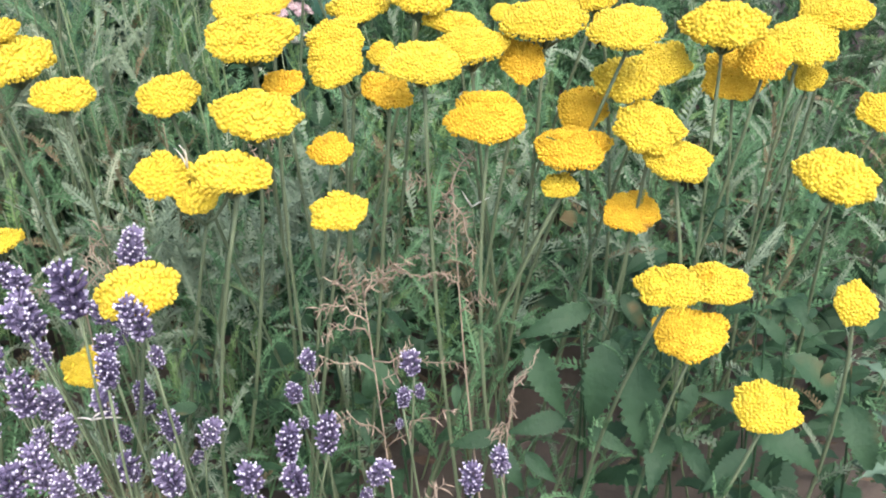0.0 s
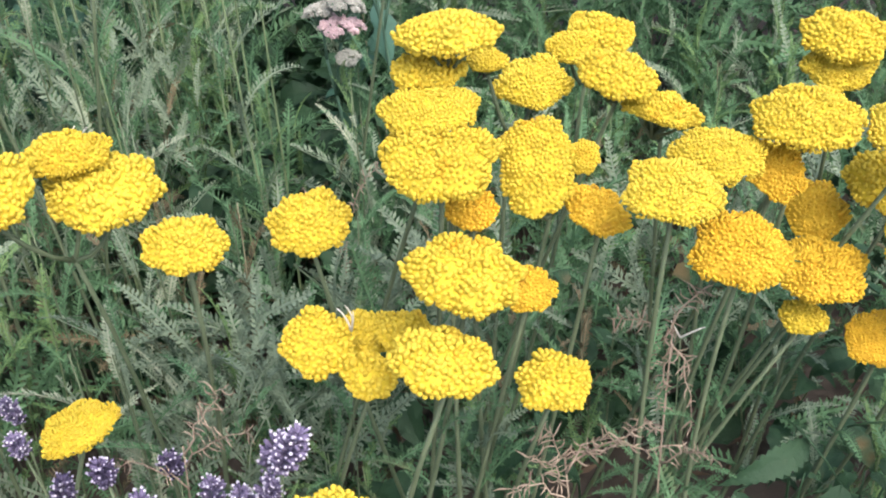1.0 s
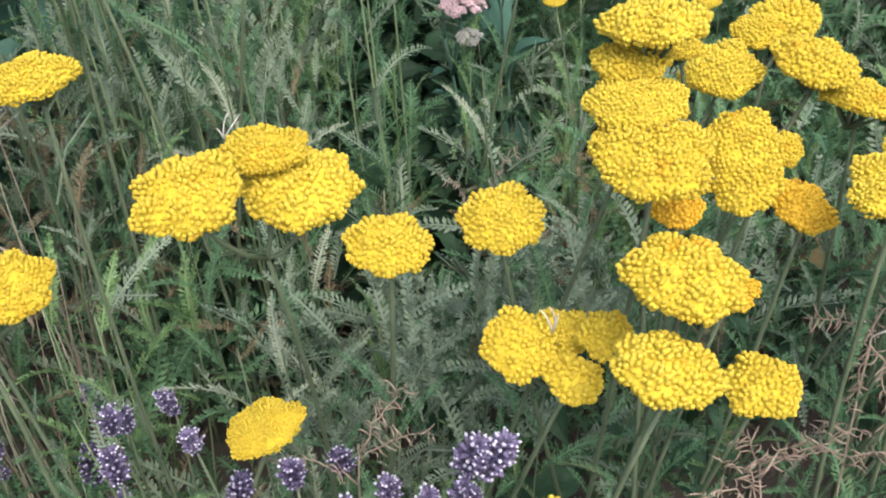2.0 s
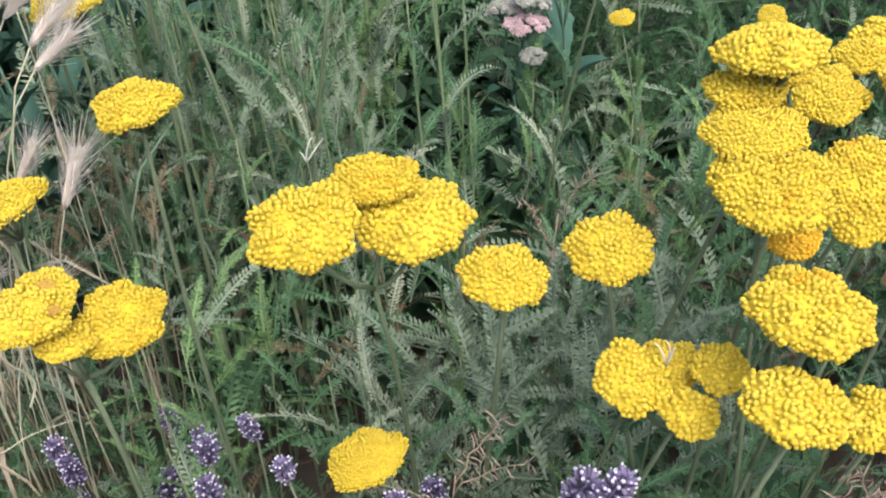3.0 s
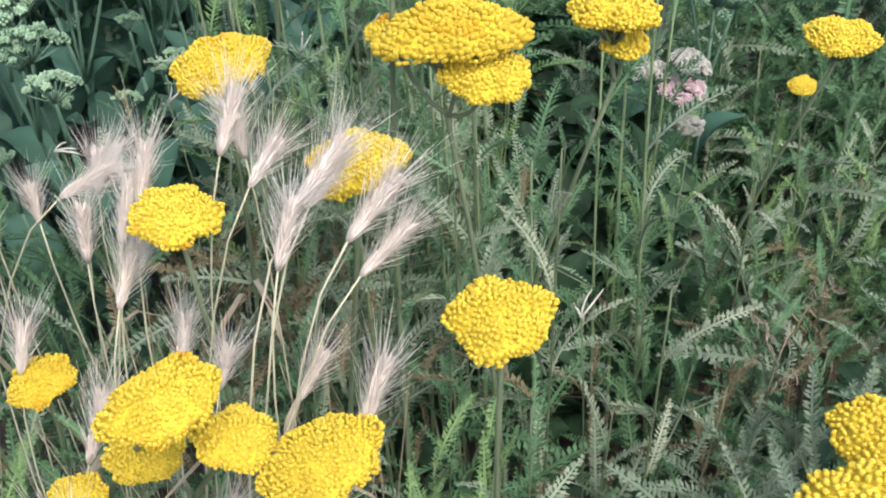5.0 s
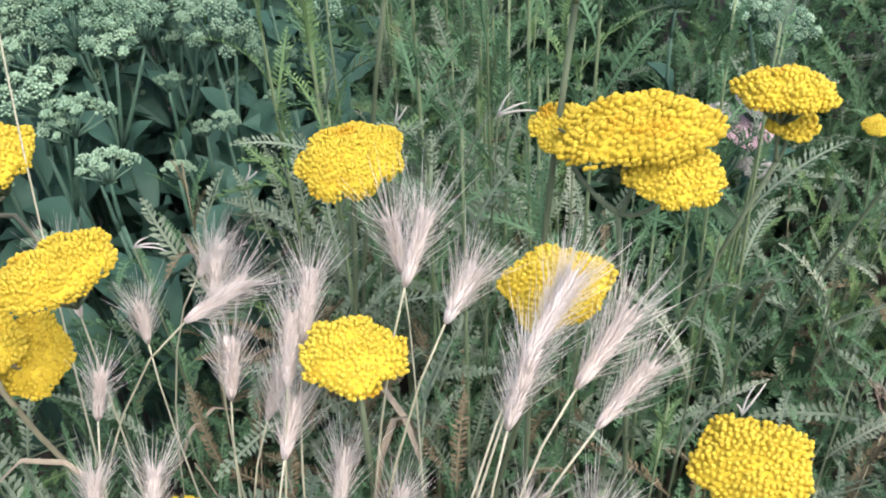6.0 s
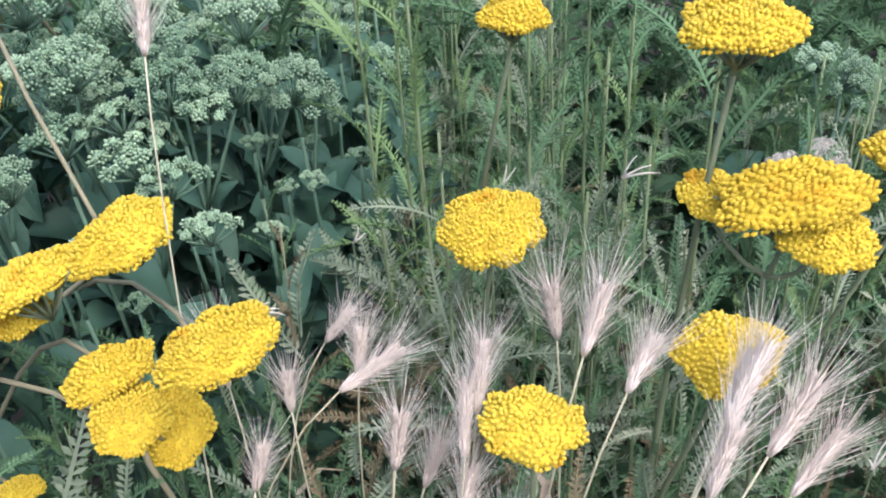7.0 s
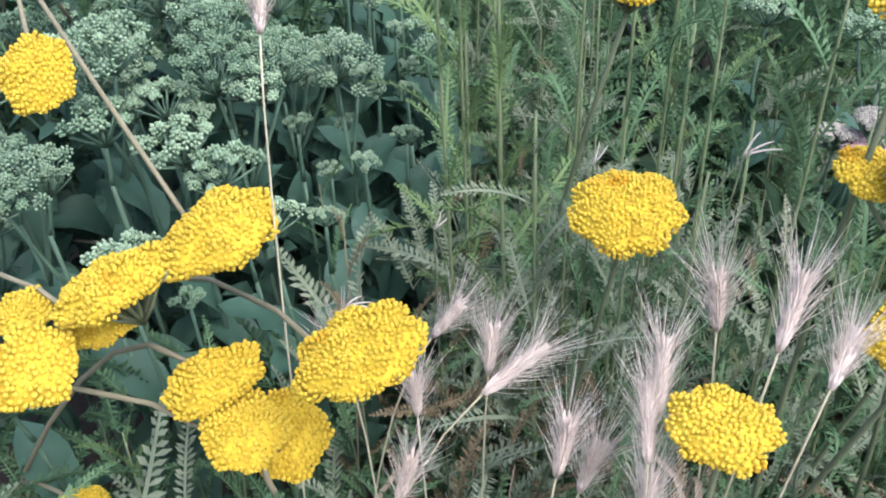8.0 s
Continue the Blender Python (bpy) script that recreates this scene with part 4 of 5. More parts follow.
def drooping_nettle(root, leaves, label):
    """A plant whose leaves hang from short stalks. leaves: foot and tip of each."""
    thing = new("nettle_plant")
    base = Vector((*root, 0))
    thing.location = base
    tagged(thing, label, "plant", "serrated leaf plants")
    feet = [Vector(l[:3]) - base for l in leaves]
    high = max(f.z for f in feet)
    top = Vector((sum(f.x for f in feet) / len(feet) * 0.6, 0.015, high + 0.02))
    pts = arc((0, 0, -0.02), top, (0.008, 0, 0), 8)
    g = Geo()
    g.tube(pts, [0.0030 - 0.0018 * k / 8 for k in range(9)], 6)
    for k, l in enumerate(leaves):
        foot, way = feet[k], Vector(l[3:]) - Vector(l[:3])
        near = min(pts, key=lambda q: abs(q.z - foot.z - 0.01))
        g.tube(arc(near, foot, (0, 0, 0.004), 3), [0.0014, 0.0012, 0.0011, 0.0010], 5)
        face = Vector((net.uniform(-0.35, 0.35), -0.75, 0.75))
        y = way.normalized()
        x = y.cross(face).normalized()
        z = x.cross(y)
        m = Matrix((x, y, z)).transposed().to_4x4()
        part("leaf", BROAD[k % 3], thing, m=Matrix.Translation(foot) @ m @ Matrix.Scale(way.length / 0.098, 4))
    part("stem", g.mesh("stem", M_BROAD), thing)
    return thing


drooping_nettle((0.01, 0.95), [(-0.057, 0.930, 0.435, -0.011, 0.890, 0.357), (0.039, 0.930, 0.448, 0.016, 0.890, 0.356), (0.013, 0.960, 0.469, -0.057, 0.930, 0.451), (-0.057, 0.860, 0.333, -0.018, 0.840, 0.303), (-0.013, 0.900, 0.352, -0.075, 0.880, 0.345), (0.013, 0.890, 0.346, 0.059, 0.870, 0.332)], "dark green plant with long hanging serrated leaves")
drooping_nettle((0.09, 0.94), [(0.068, 0.920, 0.424, 0.085, 0.860, 0.307), (0.048, 0.970, 0.483, 0.075, 0.950, 0.446), (0.122, 0.880, 0.344, 0.152, 0.840, 0.316), (0.132, 0.910, 0.403, 0.111, 0.880, 0.361)], "dark green plant with one very large hanging serrated leaf")
drooping_nettle((0.21, 0.94), [(0.193, 0.860, 0.351, 0.137, 0.820, 0.326), (0.199, 0.920, 0.365, 0.144, 0.900, 0.396), (0.233, 0.950, 0.433, 0.200, 0.960, 0.464)], "dark green plant with spreading serrated leaves")
drooping_nettle((-0.09, 0.88), [(-0.089, 0.860, 0.357, -0.147, 0.850, 0.345), (-0.095, 0.870, 0.330, -0.060, 0.845, 0.290)], "low dark green plant with broad serrated leaves")
drooping_nettle((-0.42, 0.84), [(-0.402, 0.780, 0.450, -0.437, 0.760, 0.458), (-0.434, 0.840, 0.463, -0.400, 0.820, 0.465)], "small dark green plant with two serrated leaves")

thistle = new("thistle")
thistle.location = (0.345, 0.85, 0)
tagged(thistle, "pale green thistle with long spiny-lobed leaves", "plant")
tp = arc((0, 0, -0.02), (0.02, -0.01, 0.56), (0.01, 0, 0), 8)
tg = Geo()
tg.tube(tp, [0.004 - 0.002 * k / 8 for k in range(9)], 7)
part("stem", tg.mesh("stem", M_STEM), thistle)
for k in range(12):
    m = Matrix.Translation(tp[3 + k // 3] if k < 12 else tp[7]) @ pose(0, 0, 0, net.uniform(-10, 35), net.uniform(-15, 15), k * 97 + 60)
    part("leaf", SPINY[k % 3], thistle, m=m)

# ---- stonecrop ----


def umbel(seed, width, subs, buds, knot=(0.06, 0.15)):
    """A domed head of small umbels, each a knot of star-shaped buds; faces z, its foot below."""
    r = random.Random(seed)
    g = Geo()
    foot = Vector((0, 0, -0.5 * width))
    for k in range(subs):
        a, rho = k * 2.4 + r.uniform(-0.3, 0.3), width * r.uniform(0.46, 0.56) * math.sqrt((k + 0.4) / subs)
        c = Vector((rho * math.cos(a), rho * math.sin(a), 0.12 * width - 0.55 * rho * rho / width * 2 + r.uniform(-0.08, 0.06) * width))
        g.tube([foot, foot.lerp(c, 0.5) + Vector((0, 0, -0.06 * width)), c - Vector((0, 0, 0.1 * width))], [0.0016, 0.0012, 0.0010], 5, 1)
        size = width * r.uniform(*knot)
        for j in range(buds):
            t = j * 2.4
            u = 1 - 1.25 * (j + 0.5) / buds
            d = Vector((math.sqrt(max(0, 1 - u * u)) * math.cos(t), math.sqrt(max(0, 1 - u * u)) * math.sin(t), u))
            g.bead(c + d * size * r.uniform(0.75, 1.15), d + Vector((r.uniform(-0.3, 0.3), r.uniform(-0.3, 0.3), 0.3)), r.uniform(0.0012, 0.0021))
            if j % 3 == 0:
                g.tube([c - Vector((0, 0, 0.08 * width)), c + d * size * 0.8], [0.0008, 0.0006], 4, 1)
    return g


UMBEL = [umbel(80, 0.09, 20, 30, (0.06, 0.12)), umbel(81, 0.075, 17, 28, (0.06, 0.13)), umbel(82, 0.10, 22, 30, (0.05, 0.11)), umbel(83, 0.05, 10, 26, (0.08, 0.15))]
UMBEL_W = (0.09, 0.075, 0.10, 0.05)
UMBEL_MESH = [u.mesh("bud_head", M_BUD, M_SEDUM_STEM) for u in UMBEL]
SMALL_CLUSTER = umbel(86, 0.05, 34, 34, (0.09, 0.125))
PINK_MESH, WHITE_MESH = SMALL_CLUSTER.mesh("bud_head", M_PINK, M_SEDUM_STEM), SMALL_CLUSTER.mesh("bud_head", M_WHITE, M_SEDUM_STEM)
sed = random.Random(17)


def sedum(heads, root, label="stonecrop with pale green bud heads and fleshy leaves", meshes=None, leaves=12):
    """A stonecrop stem. heads: x, y, z, width of each bud head."""
    thing = new("stonecrop")
    base = Vector((*root, 0))
    thing.location = base
    tagged(thing, label, "plant", "stonecrop")
    x, y, z, _ = heads[0]
    top = Vector((x, y, z - 0.08)) - base
    pts = arc((0, 0, -0.02), top, (0.01, 0, 0), 8)
    g = Geo()
    g.tube(pts, [0.0038 - 0.0014 * k / 8 for k in range(9)], 7)
    for k, (hx, hy, hz, hw) in enumerate(heads):
        i = sed.randrange(3) if hw > 0.06 else 3
        me, w0 = (UMBEL_MESH[i], UMBEL_W[i]) if not meshes else (meshes[k % len(meshes)], 0.05)
        m = Matrix.Translation(Vector((hx, hy, hz)) - base) @ pose(0, 0, 0, sed.uniform(0, 18), sed.uniform(-12, 12), sed.uniform(0, 360)) @ Matrix.Scale(1.15 * hw / w0, 4)
        part("bud_head", me, thing, m=m)
        g.tube(arc(pts[-1 if k == 0 else -2], m @ Vector((0, 0, -0.48 * w0)), (0, 0, -0.004), 3), [0.003, 0.0025, 0.0022, 0.002], 6)
    part("stem", g.mesh("stem", M_SEDUM_STEM), thing)
    if root[0] < -1.27 and root[1] < 1.78:
        leaves = leaves // 3
    for k in range(leaves):
        s = 0.30 + 0.62 * k / leaves
        f = s * 8
        at = pts[int(f)].lerp(pts[min(8, int(f) + 1)], f - int(f))
        m = Matrix.Translation(at) @ pose(0, 0, 0, sed.uniform(40, 78) if x < -1.24 else sed.uniform(52, 86), sed.uniform(-15, 15), k * 137.5 + sed.uniform(-20, 20)) @ Matrix.Scale(sed.uniform(0.95, 1.35) * (1.25 - 0.4 * s), 4)
        part("leaf", sed.choice(FLESHY), thing, m=m)
    return thing


sedum([(-1.285, 1.630, 0.818, 0.075), (-1.235, 1.650, 0.805, 0.065), (-1.30, 1.68, 0.838, 0.065), (-1.255, 1.615, 0.795, 0.05)], (-1.27, 1.72))
sedum([(-1.335, 1.574, 0.765, 0.06), (-1.290, 1.56, 0.750, 0.055), (-1.31, 1.55, 0.735, 0.04)], (-1.33, 1.66))
sedum([(-1.248, 1.481, 0.735, 0.045)], (-1.24, 1.58))
sedum([(-1.168, 1.719, 0.766, 0.075), (-1.14, 1.74, 0.73, 0.045)], (-1.16, 1.80))
sedum([(-1.391, 1.631, 0.850, 0.075), (-1.43, 1.64, 0.84, 0.05)], (-1.39, 1.74))
sedum([(-1.410, 1.608, 0.779, 0.060)], (-1.42, 1.68))
sedum([(-1.47, 1.56, 0.76, 0.07), (-1.50, 1.55, 0.74, 0.05)], (-1.49, 1.64))
sedum([(-1.53, 1.65, 0.82, 0.08)], (-1.53, 1.74))
sedum([(-1.39, 1.48, 0.71, 0.06)], (-1.40, 1.56))
sedum([(-1.34, 1.78, 0.84, 0.085)], (-1.34, 1.86))
sedum([(-1.23, 1.83, 0.81, 0.08)], (-1.23, 1.92))
sedum([(-1.46, 1.78, 0.87, 0.085)], (-1.46, 1.87))
sedum([(-1.12, 1.90, 0.77, 0.07)], (-1.11, 1.98))
sedum([(-1.05, 1.82, 0.73, 0.06)], (-1.04, 1.9))
sedum([(-1.30, 1.95, 0.86, 0.09)], (-1.29, 2.03))
sedum([(-1.58, 1.82, 0.86, 0.08)], (-1.58, 1.9))
sedum([(-1.45, 1.97, 0.88, 0.09)], (-1.45, 2.05))
sedum([(-1.15, 2.05, 0.80, 0.08)], (-1.15, 2.12))
sedum([(-1.62, 1.60, 0.76, 0.07)], (-1.63, 1.70))
sedum([(-1.50, 1.42, 0.62, 0.06)], (-1.52, 1.52))
sedum([(-0.477, 1.772, 0.690, 0.07), (-0.51, 1.80, 0.70, 0.05), (-0.45, 1.79, 0.67, 0.05)], (-0.47, 1.88), leaves=4)
sedum([(-0.56, 1.95, 0.66, 0.06)], (-0.56, 2.03), leaves=4)
for _ in range(44):
    fx = sed.uniform(-1.70, -1.02)
    fy = sed.uniform(1.56 + (fx + 1.45) * 0.3, 2.15)
    fh = sed.uniform(0.52, 0.68) + 0.12 * (fy - 1.5)
    tops = [(fx, fy, fh + 0.10, sed.uniform(0.045, 0.07))]
    for _ in range(2):
        tops.append((fx + sed.uniform(-0.055, 0.055), fy + sed.uniform(-0.05, 0.03), fh + sed.uniform(0.03, 0.09), sed.uniform(0.025, 0.045)))
    if fx > -1.22:
        tops = [(fx, fy, fh + 0.05, 0.024)]
    sedum(tops, (fx + sed.uniform(-0.02, 0.02), fy + 0.04), "stonecrop with blue-green fleshy leaves and pale buds", leaves=8 if fx < -1.28 else 12)
for fx, fy, fh in ((-1.20, 1.56, 0.62), (-1.15, 1.62, 0.64), (-1.28, 1.56, 0.62), (-1.34, 1.50, 0.58), (-1.10, 1.70, 0.62), (-1.22, 1.68, 0.66), (-1.42, 1.52, 0.6)):
    thing = sedum([(fx, fy, fh + 0.05, 0.028)], (fx + sed.uniform(-0.02, 0.02), fy + 0.05), "stonecrop with blue-green fleshy leaves and few buds", leaves=14)
sedum([(-0.556, 1.722, 0.591, 0.045), (-0.524, 1.701, 0.580, 0.052), (-0.515, 1.707, 0.613, 0.047), (-0.516, 1.678, 0.536, 0.033)], (-0.53, 1.78),
      "stonecrop with pink and greyish white flower heads", [WHITE_MESH, PINK_MESH, WHITE_MESH, WHITE_MESH], 2)

# ---- bristly grass ----


def awned(seed, length):
    """The spikelets and the long awns of a grass ear that grows along z."""
    r = random.Random(seed)
    body, hair = Geo(), Geo()
    body.tube([(0, 0, 0), (0, 0, length)], [0.0010, 0.0006], 5)
    rows = 20
    for k in range(rows):
        s = k / (rows - 1)
        z = length * s * 0.95
        for j in range(6):
            a = j * math.pi / 3 + k * 0.5 + r.uniform(-0.25, 0.25)
            spread = 0.24 + 0.06 * s
            out = Vector((math.cos(a) * spread, math.sin(a) * spread, 1)).normalized()
            foot = Vector((math.cos(a), math.sin(a), 0)) * 0.0012 + Vector((0, 0, z))
            l = r.uniform(0.011, 0.016)
            body.tube([foot, foot + out * l * 0.45, foot + out * l], [0.0006, 0.0013, 0.0003], 4)
            for q in range(1 if r.random() < 0.35 else 2):
                wide = r.uniform(0.08, 0.85) ** 1.2
                b = a + r.uniform(-0.5, 0.5)
                fan = Vector((math.cos(b) * wide, math.sin(b) * wide, 1)).normalized()
                reach = r.uniform(0.012, 0.036) * (0.65 + 0.55 * s)
                tip = foot + out * l * 0.7 + fan * reach
                bow = Vector((math.cos(b), math.sin(b), 0)) * reach * r.uniform(0.0, 0.16)
                hair.tube([foot + out * l * 0.4, foot.lerp(tip, 0.6) + bow, tip + bow * 1.6], [0.00024, 0.00014, 0.00005], 3)
    return body, hair


EARS = []
for k, length in enumerate((0.036, 0.042, 0.030, 0.046)):
    body, hair = awned(120 + k, length)
    EARS.append((length, body.mesh("spikelets", M_SPIKE), hair.mesh("awns", M_AWN)))
gr = random.Random(23)


def foxtail(foot, tip, root=None, label="dry bristly grass with a pale bristly ear"):
    """A grass stem with one ear; the ear runs from foot towards tip."""
    foot, tip = Vector(foot), Vector(tip)
    way = (tip - foot).normalized()
    root = root or (foot.x - way.x * 0.25 + gr.uniform(-0.05, 0.05), foot.y + gr.uniform(-0.06, 0.06))
    thing = new("foxtail_grass")
    base = Vector((*root, 0))
    thing.location = base
    tagged(thing, label, "grass", "bristly grass")
    pts = [Vector((0, 0, -0.02))]
    bend = foot - base - way * 0.12
    for k in range(1, 9):
        s = k / 8
        pts.append(Vector((0, 0, -0.02)) * (1 - s) ** 2 + bend * 2 * s * (1 - s) + (foot - base) * s * s)
    g = Geo()
    g.tube(pts, [0.0010 - 0.0003 * k / 8 for k in range(9)], 5)
    part("stem", g.mesh("stem", M_CULM), thing)
    length, body, hair = gr.choice(EARS)
    m = aim(foot - base, way, gr.uniform(0, 360), gr.uniform(0.80, 1.02))
    part("ear", body, thing, "tan spikelets", m)
    part("awns", hair, thing, "pale hair-like awns", m)
    if gr.random() < 0.7:
        at = pts[gr.randrange(3, 6)]
        a = gr.uniform(0, 6.28)
        d = Vector((math.cos(a), math.sin(a), 0))
        w = Vector((-math.sin(a), math.cos(a), 0)) * 0.0026
        run = [at + d * l + Vector((0, 0, h)) for l, h in ((0, 0), (0.02, 0.03), (0.05, 0.035), (0.08, 0.005), (0.095, -0.04))]
        leaf = Geo()
        verts = []
        for q, share in zip(run, (0.6, 1, 0.9, 0.6, 0.08)):
            verts += [tuple(q - w * share), tuple(q + Vector((0, 0, -0.0012))), tuple(q + w * share)]
        leaf.add(verts, [f for i in range(4) for f in ((i * 3, i * 3 + 1, i * 3 + 4, i * 3 + 3), (i * 3 + 1, i * 3 + 2, i * 3 + 5, i * 3 + 4))])
        part("blade", leaf.mesh("dry_blade", M_STRAW), thing, "curled dry leaf blade")
    return thing


foxtail((-1.128, 1.268, 0.756), (-1.075, 1.265, 0.827))
foxtail((-1.111, 1.149, 0.816), (-1.045, 1.174, 0.845))
foxtail((-1.036, 1.060, 0.840), (-1.025, 1.118, 0.905))
foxtail((-1.026, 1.080, 0.855), (-1.012, 1.120, 0.920))
foxtail((-1.042, 1.040, 0.800), (-1.020, 1.090, 0.870))
foxtail((-0.964, 1.078, 0.895), (-0.945, 1.099, 0.945))
foxtail((-0.966, 1.146, 0.848), (-0.972, 1.149, 0.905))
foxtail((-0.943, 1.056, 0.885), (-0.910, 1.088, 0.925))
foxtail((-0.905, 1.005, 0.905), (-0.853, 1.060, 0.955))
foxtail((-0.900, 1.020, 0.895), (-0.850, 1.080, 0.950))
foxtail((-0.878, 1.008, 0.877), (-0.838, 1.035, 0.918))
foxtail((-0.870, 0.990, 0.865), (-0.820, 1.020, 0.905))
foxtail((-0.917, 0.985, 0.875), (-0.900, 1.000, 0.930))
foxtail((-1.172, 1.110, 0.770), (-1.155, 1.110, 0.830))
foxtail((-1.078, 1.091, 0.800), (-1.070, 1.095, 0.850))
foxtail((-1.150, 1.180, 0.770), (-1.150, 1.190, 0.840))
foxtail((-1.060, 1.100, 0.770), (-1.030, 1.120, 0.840))
foxtail((-1.017, 1.050, 0.730), (-1.005, 1.080, 0.790))
foxtail((-0.985, 1.030, 0.730), (-0.965, 1.050, 0.790))
foxtail((-0.920, 0.990, 0.760), (-0.890, 1.010, 0.810))
foxtail((-0.880, 0.980, 0.740), (-0.860, 1.000, 0.790))
foxtail((-1.175, 1.060, 0.730), (-1.165, 1.090, 0.790))
foxtail((-1.140, 1.060, 0.720), (-1.130, 1.080, 0.770))
foxtail((-1.026, 0.850, 0.760), (-1.032, 0.880, 0.820), (-1.00, 0.86))
foxtail((-1.100, 1.190, 0.790), (-1.090, 1.210, 0.860))
foxtail((-1.190, 1.180, 0.800), (-1.200, 1.200, 0.860))
foxtail((-1.222, 1.295, 1.000), (-1.215, 1.310, 1.060), (-1.255, 1.15), "tall single straw with a thin bristly ear")
foxtail((-1.080, 1.000, 0.690), (-1.060, 1.040, 0.750))
foxtail((-1.000, 0.960, 0.640), (-0.960, 1.000, 0.680))
foxtail((-0.930, 0.960, 0.640), (-0.890, 0.990, 0.690))

# loose dry straws and curled blades of the same tuft
straws = Geo()
for _ in range(64):
    x, y = gr.uniform(-1.18, -0.92), gr.uniform(0.95, 1.16)
    h = gr.uniform(0.35, 0.72)
    straws.tube(arc((x, y, -0.01), (x + gr.uniform(-0.10, 0.10), y + gr.uniform(-0.06, 0.06), h), (gr.uniform(-0.03, 0.03), 0, 0), 5), [0.0012] * 3 + [0.0010, 0.0008, 0.0005], 4)
for _ in range(15):
    at = Vector((gr.uniform(-1.16, -0.92), gr.uniform(0.94, 1.10), gr.uniform(0.35, 0.62)))
    a, s = gr.uniform(0, 6.28), gr.uniform(0.6, 1.3)
    d, w = Vector((math.cos(a), math.sin(a), 0)), Vector((-math.sin(a), math.cos(a), 0.2)) * 0.0028
    verts = []
    for l, hh, share in ((0, 0, 0.7), (0.02, 0.035, 1), (0.045, 0.03, 0.9), (0.055, -0.01, 0.7), (0.04, -0.04, 0.4), (0.03, -0.05, 0.06)):
        q = at + d * l * s + Vector((0, 0, hh * s))
        verts += [tuple(q - w * share), tuple(q + d * 0.001), tuple(q + w * share)]
    straws.add(verts, [f for i in range(5) for f in ((i * 3, i * 3 + 1, i * 3 + 4, i * 3 + 3), (i * 3 + 1, i * 3 + 2, i * 3 + 5, i * 3 + 4))])
tagged(new("dry_straw", straws.mesh("dry_straw", M_STRAW)), "tangle of dry straw-coloured grass stems and blades", "grass", kind="stuff")

# ---- dead weed ----
dead = random.Random(29)


def shred(seed):
    """A shrivelled leaflet, folded and curled, along z."""
    r = random.Random(seed)
    g = Geo()
    a, b = r.uniform(0.001, 0.004), r.uniform(-0.003, 0.003)
    g.tube([(0, 0, -0.0006), (a, b * 0.4, 0.006), (a * 1.2, b, 0.012), (a * 0.2, b * 1.6, 0.017)], [0.0004, 0.0011, 0.0008, 0.0002], 4)
    return g


SHREDS = [shred(k).mesh("dry_leaflet", M_DRY) for k in range(5)]


def dead_weed(root, top, branches, label):
    """A dead brown branching stalk with shrivelled leaflets. branches: foot share up the stalk and the tip of each."""
    thing = new("dead_weed")
    base = Vector((*root, 0))
    thing.location = base
    tagged(thing, label, "plant", "dead weeds")
    stalk = arc((0, 0, -0.02), Vector(top) - base, (dead.uniform(-0.02, 0.02), 0, 0), 10)
    g = Geo()
    g.tube(stalk, [0.0019 - 0.0012 * k / 10 for k in range(11)], 6)
    part("stalk", g.mesh("stalk", M_DRY), thing)
    for share, tip in branches:
        f = share * 10
        at = stalk[int(f)].lerp(stalk[min(10, int(f) + 1)], f - int(f))
        b = Geo()
        tip = Vector(tip) - base
        run = [q + Vector((dead.uniform(-1, 1), dead.uniform(-1, 1), dead.uniform(-1, 1))) * (0.005 if 0 < i < 7 else 0) for i, q in enumerate(arc(at, tip, (0, 0, 0.012), 7))]
        b.tube(run, [0.0010 - 0.0007 * k / 7 for k in range(8)], 5)
        twig = part("twig", b.mesh("twig", M_DRY), thing)
        flat = Vector((dead.uniform(-1, 1), dead.uniform(-1, 1), dead.uniform(-0.4, 0.4)))
        for k in range(24):
            f = 1.0 + 5.9 * k / 24 + dead.uniform(0, 0.2)
            i = int(f)
            p = run[i].lerp(run[i + 1], f - i)
            along = (run[i + 1] - run[i]).normalized()
            across = along.cross(flat).normalized() * (1 if k % 2 else -1)
            d = across + along * dead.uniform(0.1, 0.7) + Vector((dead.uniform(-0.35, 0.35), dead.uniform(-0.35, 0.35), dead.uniform(-0.6, 0.2)))
            part("dry_leaflet", dead.choice(SHREDS), twig, m=aim(p, d, dead.uniform(0, 360), dead.uniform(0.35, 0.9)))
    return thing


dead_weed((-0.160, 0.66), (-0.225, 0.850, 0.570), [(0.70, (-0.120, 0.765, 0.475)), (0.84, (-0.269, 0.785, 0.500)), (0.86, (-0.109, 0.795, 0.500)), (0.90, (-0.262, 0.80, 0.535)),
          (0.97, (-0.250, 0.846, 0.605)), (0.98, (-0.150, 0.845, 0.605)), (0.97, (-0.190, 0.850, 0.590)), (0.95, (-0.255, 0.84, 0.575)), (0.78, (-0.165, 0.80, 0.530)), (0.72, (-0.245, 0.745, 0.470)),
          (0.99, (-0.120, 0.84, 0.585)), (0.93, (-0.27, 0.83, 0.55))], "dead pale brown weed with shrivelled leaflets on branching twigs")
dead_weed((-0.10, 0.90), (-0.135, 0.925, 0.655), [(0.95, (-0.185, 0.924, 0.650)), (0.95, (-0.138, 0.915, 0.555)), (0.96, (-0.113, 0.905, 0.540)), (0.98, (-0.150, 0.92, 0.60)),
          (0.75, (-0.09, 0.89, 0.52)), (0.97, (-0.115, 0.92, 0.685)), (0.8, (-0.165, 0.915, 0.53))], "dead brown weed hung with curled dry leaflets")
